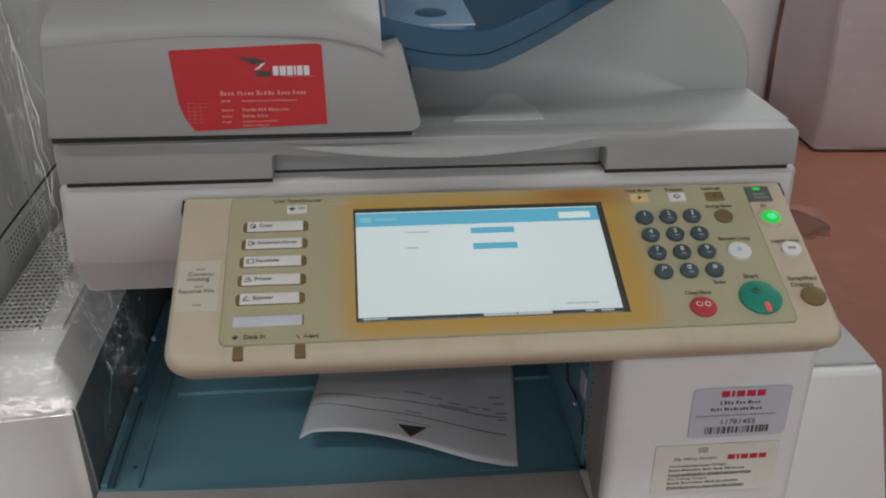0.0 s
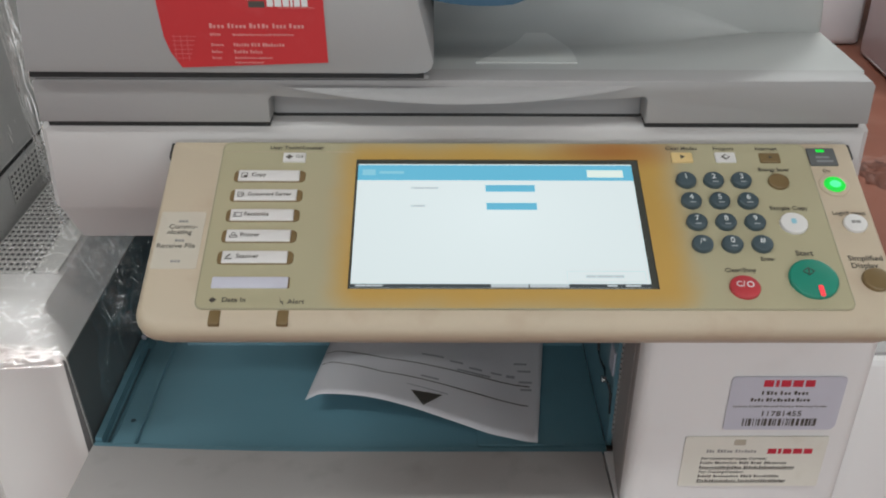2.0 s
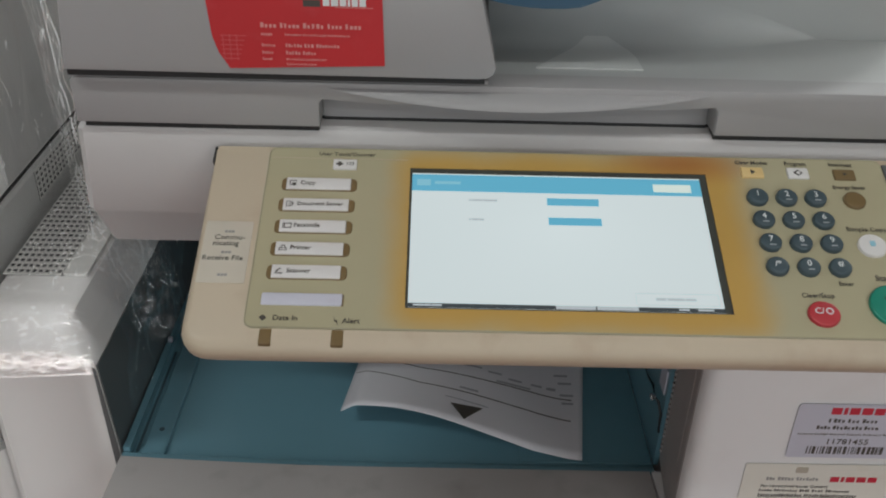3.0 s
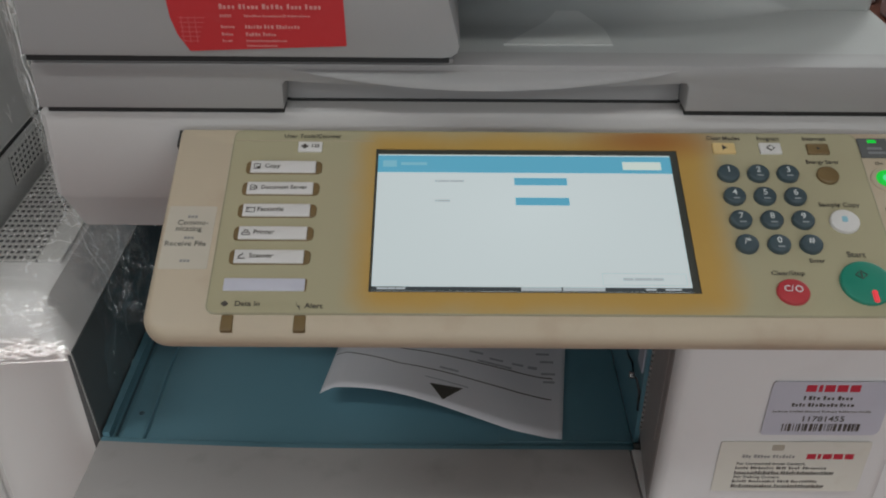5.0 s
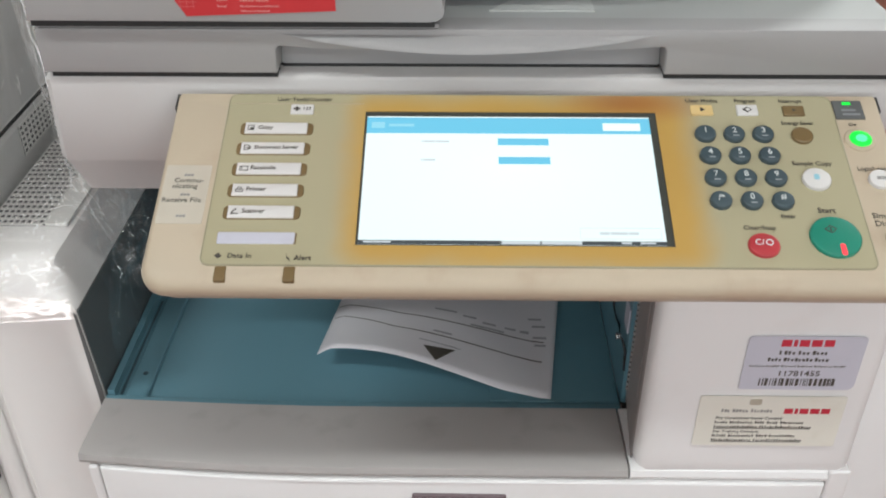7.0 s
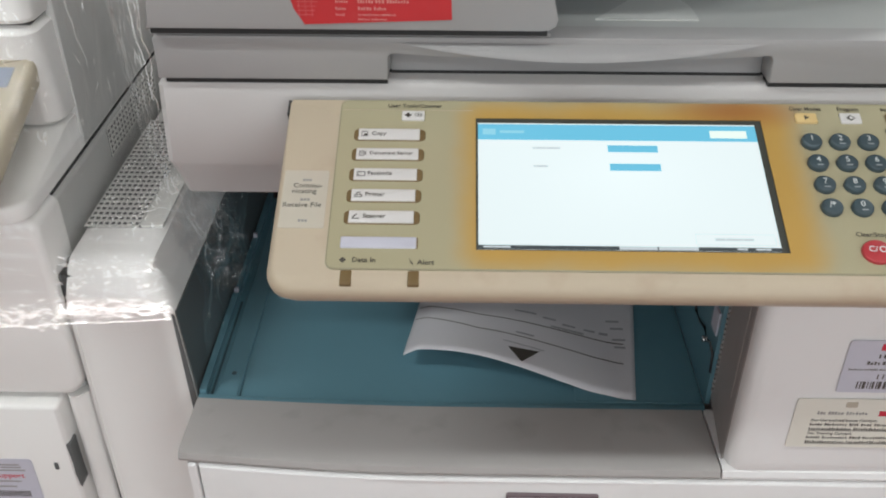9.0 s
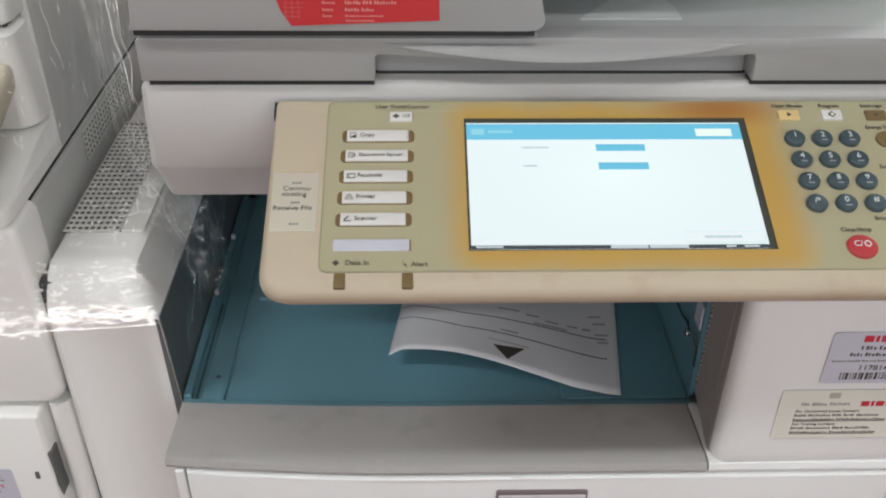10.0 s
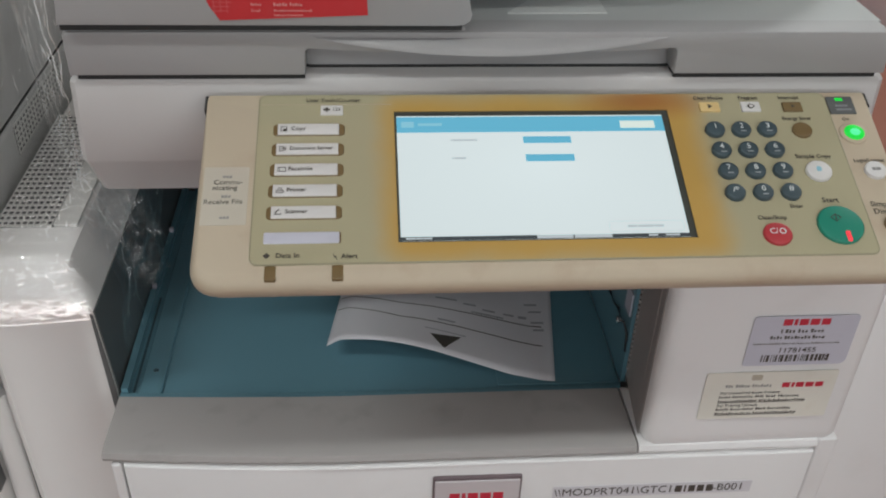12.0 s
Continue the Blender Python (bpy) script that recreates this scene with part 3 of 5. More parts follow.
for a, b in zip(rows_, rows_[1:]):
    k = len(a)
    for i in range(k):
        bm.faces.new((a[i], a[(i + 1) % k], b[(i + 1) % k], b[i]))
bm.faces.new(rows_[0])
bm.faces.new(rows_[-1])
feed = part("feed_tray", bm, BLUE, copier, "translucent blue feed tray", m=C, smooth=50)
bm = bmesh.new()
rows_ = []
for i in range(29):
    x = 0.022 + 0.28 * i / 28
    z = tray_height(x)
    y = 0.135 + 0.10 * max(0, (x - 0.15) / 0.15) ** 1.5
    deep = 0.0135 - 0.006 * (i / 28) ** 2
    rows_.append([bm.verts.new((x, yy, zz)) for yy, zz in ((y + 0.0005, z - 0.001), (y + 0.003, z - deep), (y + 0.0045, z - deep + 0.0005), (y + 0.003, z - 0.001))])
for a, b in zip(rows_, rows_[1:]):
    for i in range(4):
        bm.faces.new((a[i], a[(i + 1) % 4], b[(i + 1) % 4], b[i]))
skirt = part("tray_skirt", bm, BLUESKIRT, feed, "clear lower edge of the feed tray", smooth=50)
guide = slab(rounded(0.030, 0.098, 0.165, 0.30, (0.004, 0.020, 0.004, 0.004)), 1.094, 1.106, 0.002)
gp = part("paper_guide", guide, BLUEPALE, feed, "pale blue sliding paper guide", smooth=40)
part("finger_dimple", disc(0.066, 0.215, 1.1058, 1.1066, 0.013, 0.016), BLUE, feed, smooth=40)
part("guide_slot", box(0.062, 0.097, 0.1720, 0.1735, 1.1055, 1.1064), KEYWHITE, feed, "white edge of the guide")

# ---------------------------------------------------------------- control panel
PM = C @ pose(0, 0, 0.95, 22, 0, 0)
TOP = 0.1195
pts = rounded(-0.1245, 0.3300, -0.0285, TOP, (0.016, 0.012, 0.003, 0.003), 6)
rings = []
for q, h in ((0.010, -0.030), (0.003, -0.016), (0.0005, -0.0125), (0.0, -0.009), (0.0004, -0.006), (0.0022, -0.003), (0.0048, -0.0010), (0.008, 0.0)):
    ring = []
    for (x, y), (a, b) in zip(pts, shrink(pts, q)):
        low = max(0.0, min(1.0, (0.01 - y) / 0.03))
        ring.append((x + (a - x) * (0.25 + 0.5 * low), y if y > 0.1 else b, h))
    rings.append(ring)
panel = part("control_panel", loft(rings), BEIGE, copier, "yellowed beige control panel", m=PM, smooth=50)


def on(name, bm, material, label="", smooth=40):
    return part(name, bm, material, panel, label, smooth=smooth)


def legend(text, u, v, size, h=0.0013, material=LEGEND, align="CENTER", narrow=1.0):
    return lettering("legend", text, size, material, panel, pose(u, v, h), align, narrow=narrow)


# keypad film with the display's window cut out
bm = bmesh.new()
outer = rounded(-0.0889, 0.2983, -0.0146, 0.1185, 0.005, 5)
inner = rounded(-0.0005, 0.1850, -0.0005, 0.1040, 0.0, 5)
vo, vi = [bm.verts.new((*p, 0.0009)) for p in outer], [bm.verts.new((*p, 0.0009)) for p in inner]
for ring in (vo, vi):
    for a, b in zip(ring, ring[1:] + ring[:1]):
        bm.edges.new((a, b))
bmesh.ops.triangle_fill(bm, edges=bm.edges[:], use_beauty=True)
up = bm.faces[:]
down = bmesh.ops.extrude_face_region(bm, geom=up)
for v in [g for g in down["geom"] if isinstance(g, bmesh.types.BMVert)]:
    v.co.z = -0.0002
for gx in (-0.1250, 0.3287):
    on("panel_gap", box(gx, gx + 0.0018, 0.1080, 0.1203, -0.020, -0.0015), DARKGAP, "dark gap at the panel's corner", None)
on("keypad_overlay", bm, OVERLAY, "yellow-green keypad film with a burnt orange halo", None)

rim = [rounded(-0.0889 - q, 0.2983 + q, -0.0146 - q, 0.1185 + q, 0.005 + q, 5) for q in (-0.0004, 0.0004)]
on("overlay_edge", loft([[(*p, h) for p in r] for r, h in ((rim[0], 0.0006), (rim[0], 0.0011), (rim[1], 0.0009), (rim[1], -0.0003))], False), surface("overlay_edge_tint", (0.36, 0.33, 0.22), 0.4, 0.06), "darker rim of the keypad film", 60)

# display
on("display_bezel", box(-0.001, 0.1855, -0.001, 0.1045, 0.00005, 0.0003), BEZEL, "black display bezel", None)
on("display", box(0.0010, 0.1803, 0.0006, 0.1000, 0.0003, 0.0005), SCREEN, "lit white touch screen", None)
on("screen_header", box(0.0010, 0.1803, 0.0858, 0.0990, 0.0005, 0.0006), SCREENBLUE, "light blue header bar", None)
on("screen_footer", box(0.0010, 0.1803, 0.0006, 0.0034, 0.0005, 0.0006), SCREENDARK, "dark status bar", None)
on("screen_field", box(0.0838, 0.1156, 0.0762, 0.0818, 0.0005, 0.0006), SCREENBLUE, "blue field", None)
on("screen_field", box(0.0840, 0.1160, 0.0610, 0.0667, 0.0005, 0.0006), SCREENBLUE, "blue field", None)
on("screen_button", box(0.1505, 0.1740, 0.0885, 0.0947, 0.0006, 0.0007), SCREENPALE, "pale button", None)
on("screen_tab", box(0.0845, 0.1070, 0.0010, 0.0034, 0.0006, 0.0007), SCREENGREY, "", None)
on("screen_tab", box(0.1078, 0.1313, 0.0010, 0.0034, 0.0006, 0.0007), SCREENGREY, "", None)
for u0, v0, ws, hh, mm in ((0.0360, 0.0790, (0.0012, 0.0070, 0.0085), 0.0014, SCREENGREY), (0.0360, 0.0640, (0.0012, 0.0075), 0.0014, SCREENGREY),
                           (0.0040, 0.0925, (0.0085,), 0.0050, SCREENFAINT), (0.0150, 0.0925, (0.0160,), 0.0022, SCREENFAINT),
                           (0.0040, 0.0022, (0.0060, 0.0040, 0.0055), 0.0012, SCREENGREY), (0.1540, 0.0022, (0.0060,), 0.0012, SCREENGREY), (0.1650, 0.0022, (0.0090,), 0.0012, SCREENGREY),
                           (0.1420, 0.0090, (0.0060, 0.0100, 0.0060), 0.0018, SCREENGREY)):
    bm = bars(ws, hh, 0.0001)
    bmesh.ops.translate(bm, verts=bm.verts, vec=(u0, v0, 0.0006))
    on("screen_writing", bm, mm, "", None)
bm = bmesh.new()
for a in ((0.1306, 0.1779, 0.0050, 0.0052), (0.1306, 0.1779, 0.0128, 0.0130), (0.1306, 0.1308, 0.0050, 0.0130), (0.1777, 0.1779, 0.0050, 0.0130)):
    box(*a, 0.0005, 0.0006, bm=bm)
on("screen_button_outline", bm, SCREENGREY, "", None)

# function keys with tinted end lenses
FRAME_ICON = lambda w, h: ((0, w, 0, 0.0004), (0, w, h - 0.0004, h), (0, 0.0004, 0, h), (w - 0.0004, w, 0, h))
ICONS = (FRAME_ICON(0.0040, 0.0040) + ((0.0016, 0.0040, 0.0, 0.0020),),
         FRAME_ICON(0.0030, 0.0040) + ((0.0034, 0.0042, 0.0008, 0.0032), (0.0008, 0.0024, 0.0018, 0.0022)),
         FRAME_ICON(0.0052, 0.0036) + ((0.0010, 0.0014, 0.0, 0.0036),),
         FRAME_ICON(0.0048, 0.0020) + ((0.0012, 0.0016, 0.0020, 0.0038), (0.0032, 0.0036, 0.0020, 0.0038), (0.0012, 0.0036, 0.0034, 0.0038)),
         ((0.0, 0.0044, 0.0, 0.0006), (0.0004, 0.0012, 0.0008, 0.0022), (0.0012, 0.0020, 0.0018, 0.0030), (0.0022, 0.0030, 0.0028, 0.0040)))
names = ("Copy", "Document Server", "Facsimile", "Printer", "Scanner")
for i, word in enumerate(names):
    v1 = 0.0937 - 0.01650 * i
    u0 = -0.0790 - 0.0004 * i
    on("function_key", slab(rounded(u0, u0 + 0.0462, v1 - 0.0105, v1 - 0.0005, 0.003), 0.0007, 0.0016, 0.0006), BROWN, "brown key lens")
    on("key_cap", slab(rounded(u0 + 0.0030, u0 + 0.0425, v1 - 0.0100, v1 - 0.0010, 0.0006), 0.0010, 0.0026, 0.0006), KEYWHITE, "white key cap")
    legend(word, u0 + 0.0115, v1 - 0.0055, 0.0043 if i != 1 else 0.0038, 0.00285, LEGEND, "LEFT")
    icon = bmesh.new()
    for a, b, c, d in ICONS[i]:
        box(u0 + 0.0050 + a, u0 + 0.0050 + b, v1 - 0.0076 + c, v1 - 0.0076 + d, 0.0026, 0.0028, bm=icon)
    on("key_icon", icon, INK, "", None)
on("blank_key", slab(rounded(-0.0813, -0.0358, -0.0003, 0.0079, 0.001), 0.0007, 0.0018, 0.0007), LABEL, "blank silver-grey key")
on("blank_key_shade", slab(rounded(-0.0368, -0.0350, -0.0002, 0.0076, 0.0005), 0.0007, 0.0014, 0.0003), BROWN)
on("tools_key", slab(rounded(-0.0487, -0.0340, 0.1007, 0.1085, 0.0006), 0.0007, 0.0024, 0.0005), KEYWHITE, "small white key")
legend("123", -0.0382, 0.1046, 0.0036, 0.0026)
bm = bmesh.new()
box(-0.0468, -0.0425, 0.1038, 0.1052, 0.0024, 0.0026, bm=bm)
box(-0.0454, -0.0439, 0.1026, 0.1064, 0.0024, 0.0026, bm=bm)
on("key_icon", bm, INK, "", None)
legend("User Tools/Counter", -0.0405, 0.1136, 0.0043)
on("groove", box(-0.0875, -0.0020, 0.1100, 0.1103, 0.0008, 0.0011), BEIGE, "", None)
legend("Data In", -0.0665, -0.0088, 0.0048)
bm = slab([(-0.0812, -0.0086), (-0.0790, -0.0106), (-0.0768, -0.0086), (-0.0790, -0.0066)], 0.0009, 0.0012)
on("legend_mark", bm, INK, "", None)
legend("Alert", -0.0300, -0.0100, 0.0048)
bm = slab([(-0.0398, -0.0066), (-0.0388, -0.0098), (-0.0378, -0.0094), (-0.0372, -0.0130), (-0.0384, -0.0102), (-0.0392, -0.0104)], 0.0009, 0.0012)
on("legend_mark", bm, INK, "", None)
for u in (-0.0765, -0.0370):
    on("indicator_lens", slab(rounded(u - 0.0034, u + 0.0034, -0.0252, -0.0152, 0.0008), -0.006, 0.0004, 0.0006), BROWN, "brown indicator lens")
on("clear_label", slab(rounded(-0.1203, -0.0925, 0.0145, 0.0590, 0.001), 0.0, 0.0003, 0.0001), surface("clear_label_film", (0.60, 0.55, 0.46), 0.16, 0.03, 20, 300, 0.02), "clear plastic label window")
legend("Commu-", -0.1050, 0.0468, 0.0050, 0.0005, SOFTINK)
legend("nicating", -0.1068, 0.0424, 0.0050, 0.0005, SOFTINK)
legend("Receive File", -0.1072, 0.0318, 0.0050, 0.0005, SOFTINK)
for v in (0.0512, 0.0360, 0.0200):
    bm = bars((0.0016, 0.0016, 0.0016), 0.0016, 0.0002)
    bmesh.ops.translate(bm, verts=bm.verts, vec=(-0.1085, v, 0.0003))
    on("legend_mark", bm, GREYINK, "", None)

# small keys along the top
for u0, u1, v0, v1, mm, word, uu in ((0.2077, 0.2217, 0.1013, 0.1097, KEYYELLOW, "Clear Modes", 0.2155), (0.2368, 0.2502, 0.1013, 0.1099, KEYWHITE, "Program", 0.2435), (0.2662, 0.2797, 0.1011, 0.1094, BROWN, "Interrupt", 0.2723)):
    on("small_key", slab(rounded(u0, u1, v0, v1, 0.0008), 0.0007, 0.0024, 0.0006), mm)
    legend(word, uu, 0.1140, 0.0044, narrow=0.92)
bm = slab([(0.2434, 0.1030), (0.2464, 0.1055), (0.2434, 0.1080), (0.2404, 0.1055)], 0.0022, 0.0026)
on("key_icon", bm, INK, "", None)
bm = slab([(0.2436, 0.1040), (0.2452, 0.1055), (0.2436, 0.1070), (0.2420, 0.1055)], 0.0024, 0.0028)
on("key_icon", bm, KEYWHITE, "", None)
bm = slab([(0.2135, 0.1035), (0.2165, 0.1055), (0.2135, 0.1075)], 0.0022, 0.0026)
on("key_icon", bm, INK, "", None)
bm = slab([(0.2720, 0.1040), (0.2745, 0.1053), (0.2720, 0.1066)], 0.0022, 0.0026)
on("key_icon", bm, INK, "", None)

# number keys
digits = ("123", "456", "789", "*0#")
for r, line in enumerate(digits):
    for c, ch in enumerate(line):
        u = 0.2139 + 0.0006 * r + (0.0180 + 0.00013 * r) * c
        v = 0.0849 - 0.01745 * r
        on("number_key", disc(u, v, 0.0006, 0.0046, 0.0066, 0.0064, 0.0018), KEY, "dark slate round key")
        legend("/*" if ch == "*" else ch, u - 0.0002, v + (0.0012 if ch != "*" else 0.0004), 0.0058, 0.0048, PALEINK)
        if ch not in "1*#":
            bm = bars((0.0038,), 0.0010, 0.0001)
            bmesh.ops.translate(bm, verts=bm.verts, vec=(u - 0.0017, v - 0.0030, 0.0046))
            on("key_writing", bm, surface("faint_print", (0.35, 0.38, 0.39), 0.5, 0.02), "", None) if "faint_print" not in bpy.data.materials else on("key_writing", bm, bpy.data.materials["faint_print"], "", None)
legend("Enter", 0.2537, 0.0218, 0.0040)
on("energy_key", disc(0.2742, 0.0843, 0.0006, 0.0030, 0.0068, 0.0066, 0.001), BROWN, "brown round key")
legend("Energy Saver", 0.2735, 0.0951, 0.0043, narrow=0.92)
on("sample_key", disc(0.2758, 0.0492, 0.0006, 0.0034, 0.0086, 0.0082, 0.001), KEYWHITE, "white round key")
bm = slab(rounded(0.2740, 0.2772, 0.0480, 0.0520, 0.001), 0.0034, 0.0037)
on("key_icon", bm, surface("pale_blue_print", (0.30, 0.58, 0.68), 0.5, 0.04), "", None)
legend("Sample Copy", 0.2757, 0.0621, 0.0046)
legend("Clear/Stop", 0.2353, 0.0133, 0.0044)
on("stop_key", disc(0.2355, 0.0004, 0.0006, 0.0032, 0.0092, 0.0084, 0.0012), RED, "red round stop key")
legend("C/", 0.2328, 0.0016, 0.0056, 0.0035, PALEINK)
on("key_icon", loft([[(0.2386 + q * math.cos(a), 0.0017 + q * math.sin(a), h) for a in [2 * math.pi * k / 20 for k in range(20)]] for q, h in ((0.0022, 0.0030), (0.0022, 0.0035), (0.0015, 0.0035), (0.0015, 0.0030))], False), PALEINK, "", None)
legend("Start", 0.2770, 0.0262, 0.0056)
on("start_key", disc(0.2778, 0.0066, 0.0006, 0.0034, 0.0148, 0.0144, 0.0014, 40), GREEN, "large green start key")
ring_ = [(0.2755, 0.0082), (0.2792, 0.0112), (0.2755, 0.0142), (0.2718, 0.0112)]
ctr = (0.2755, 0.0112)
on("key_icon", loft([[(ctr[0] + (p[0] - ctr[0]) * q, ctr[1] + (p[1] - ctr[1]) * q, h) for p in ring_] for q, h in ((1, 0.0030), (1, 0.0037), (0.8, 0.0037), (0.8, 0.0030))], False), INK, "", None)
on("key_icon", box(0.2751, 0.2759, 0.0096, 0.0128, 0.0034, 0.0037), INK, "", None)
on("start_light", slab(rounded(0.2784, 0.2815, -0.0070, 0.0010, 0.0012), 0.0030, 0.0042, 0.0008), LEDRED, "glowing red light")

# power switch strip
on("switch_plate", slab(rounded(0.2993, 0.3178, 0.0995, 0.1150, 0.0006), 0.0, 0.0012, 0.0004), DARKGREY, "dark grey switch plate")
on("power_light", box(0.3052, 0.3106, 0.1108, 0.1132, 0.0012, 0.0018, 0.0002), LEDGREEN, "green light")
for k in range(2):
    bm = bars((0.0090 + 0.002 * k,), 0.0018, 0.0001)
    bmesh.ops.translate(bm, verts=bm.verts, vec=(0.3040, 0.1065 - 0.0035 * k, 0.0012))
    on("legend_mark", bm, surface("faint_label_print", (0.25, 0.26, 0.27), 0.5, 0.02) if not k else bpy.data.materials["faint_label_print"], "", None)
legend("On", 0.3085, 0.0950, 0.0038, 0.0003)
on("light_ring", disc(0.3103, 0.0822, 0.0, 0.0014, 0.0098, 0.0092, 0.001), BEIGE)
on("power_lamp", disc(0.3103, 0.0822, 0.0010, 0.0026, 0.0070, 0.0065, 0.0012), LEDGREEN, "bright green lit power lamp")
on("power_lamp_core", disc(0.3103, 0.0818, 0.0024, 0.0029, 0.0036, 0.0030, 0.0002), LEDCORE)
legend("Login/Logout", 0.3135, 0.0590, 0.0044, 0.0003, narrow=0.9)
on("login_key", disc(0.3150, 0.0500, 0.0, 0.0026, 0.0074, 0.0070, 0.001), KEYWHITE, "white round key")
bm = bars((0.0026, 0.0026), 0.0022, 0.0002, 0.2)
bmesh.ops.translate(bm, verts=bm.verts, vec=(0.3122, 0.0502, 0.0026))
on("key_icon", bm, GREYINK, "", None)
legend("Simplified", 0.3140, 0.0232, 0.0056, 0.0003)
legend("Display", 0.3120, 0.0176, 0.0056, 0.0003)
on("simplified_key", disc(0.3162, 0.0066, 0.0, 0.0026, 0.0088, 0.0084, 0.001), BROWN, "brown round key")

# ---------------------------------------------------------------- stickers on the copier
FRONT = lambda x, y, z: C @ pose(x, y, z, 90, 0, 0)


def sticker(name, outline, material, label, m, thick=0.0004):
    return part(name, slab(outline, 0.0, thick, 0.0), material, copier, label, m=m)


def letters_of(widths, height):
    """Break each word into bars about as wide as its letters."""
    rnd = random.Random(int(sum(widths) * 1e6))
    out = []
    for w in widths:
        n = max(1, round(w / (height * 0.85)))
        out.append([(w / n) * rnd.uniform(0.50, 0.74) for _ in range(n)])
    return out


def fine_print(parent, u, v, widths, height, material, h=0.0004, gap=0.6):
    """Print too small to read: words as rows of bars, in one mesh."""
    rnd = random.Random(int(v * 1e6) + int(u * 1e5))
    bm = bmesh.new()
    for w, row in zip(widths, letters_of(widths, height)):
        for k, q in enumerate(row):
            x = u + w * k / len(row)
            tall = height * (1.05 if k == 0 else rnd.choice((0.66, 0.7, 0.95)))
            box(x, x + q, v - height / 2, v - height / 2 + tall, h, h + 0.0002, bm=bm)
        u += w + height * gap
    tagged(part("writing", bm, material, parent), kind="stuff")


def strip(parent, u, v, widths, height, material, name="writing", h=0.0004, gap=0.25):
    """A line of unreadable writing: one bar a word."""
    for w in widths:
        part(name, box(u, u + w, v - height / 2, v + height / 2, h, h + 0.00015), material, parent)
        u += w + height * gap


# silver service label: 0.072 x 0.044
lab = sticker("service_label", rounded(0, 0.0765, 0, 0.0455, (0.002, 0.005, 0.003, 0.003)), LABEL, "silver service label with a barcode", FRONT(0.2480, 0.0212, 0.8225))


def block_word(parent, u, v, w, h, material):
    """The maker's mark as five plain blocks."""
    strip(parent, u, v, [w * q for q in (0.19, 0.07, 0.19, 0.20, 0.19)], h, material, "maker_mark", gap=w * 0.04 / h)


block_word(lab, 0.0215, 0.0400, 0.034, 0.0055, REDINK)
fine_print(lab, 0.0215, 0.0320, (0.0020, 0.008, 0.008, 0.0105), 0.0030, INK, gap=0.4)
fine_print(lab, 0.0150, 0.0262, (0.0095, 0.0195, 0.0095), 0.0028, INK, gap=0.3)
fine_print(lab, 0.0040, 0.0205, (0.010, 0.009, 0.010, 0.010, 0.012, 0.008), 0.0014, SOFTINK)
lettering("serial_number", "11781455", 0.0062, INK, lab, pose(0.0375, 0.0140, 0.0005), narrow=1.15)
rnd = random.Random(3)
u = 0.0125
bm = bmesh.new()
while u < 0.0615:
    w = rnd.choice((0.0005, 0.0008, 0.0013, 0.0019))
    box(u, u + w, 0.0035, 0.0098, 0.0004, 0.0006, bm=bm)
    u += w + rnd.choice((0.0006, 0.0009, 0.0014))
tagged(part("barcode", bm, INK, lab), kind="stuff")

old = sticker("contact_label", rounded(0, 0.0990, 0, 0.0462, 0.0015), OLDLABEL, "cream contact label, worn and yellowed", FRONT(0.2242, 0.0211, 0.7700))
block_word(old, 0.0585, 0.0330, 0.031, 0.0046, REDINK)
fine_print(old, 0.0160, 0.0330, (0.006, 0.011, 0.015), 0.0026, GREYINK)
part("crest", slab(rounded(0.034, 0.042, 0.0385, 0.0435, 0.001), 0.0004, 0.0006), surface("faded_print", (0.50, 0.45, 0.36), 0.5, 0.05), old)
for v, line in ((0.0262, "For Unresolved Issues Contact:"), (0.0136, "For Training Contact:")):
    lettering("label_word", line, 0.0032, INK, old, pose(0.0130, v, 0.0006), "LEFT", narrow=1.12)
for v, ws in ((0.0222, (0.009, 0.016, 0.007, 0.008, 0.016)), (0.0180, (0.030, 0.036)), (0.0096, (0.010, 0.018, 0.008, 0.018)), (0.0054, (0.028, 0.034))):
    fine_print(old, 0.0130, v, ws, 0.0021, INK)
    if v in (0.0180, 0.0054):
        strip(old, 0.0130, v - 0.0017, (sum(ws),), 0.0005, INK, "rule")

# red card taped on the document feeder
cut = [(0.012, 0.0), (0.1045, 0.0035), (0.1030, 0.0600), (0.0990, 0.0610), (0.0010, 0.0575), (0.0, 0.0562), (0.0030, 0.0200), (0.0060, 0.0100)]
card = sticker("red_card", cut, CARDRED, "red business card with a curled corner", FRONT(-0.1210, 0.1053, 1.0492), 0.0005)
strip(card, 0.0690, 0.0425, (0.0038, 0.0042, 0.0038, 0.0014, 0.0036, 0.0038), 0.0066, PALEINK, "maker_mark", 0.0005, 0.13)
strip(card, 0.0575, 0.0405, (0.010,), 0.004, INK)
part("bird_mark", slab([(0.0450, 0.0525), (0.0585, 0.0515), (0.0650, 0.0485), (0.0610, 0.0480), (0.0560, 0.0470)], 0.0005, 0.0007), INK, card)
part("bird_wing", slab([(0.0620, 0.0478), (0.0645, 0.0482), (0.0600, 0.0440), (0.0565, 0.0432)], 0.0005, 0.0007), PALEINK, card)
CARDPALE = ink("faded_card_print", (0.68, 0.29, 0.27))
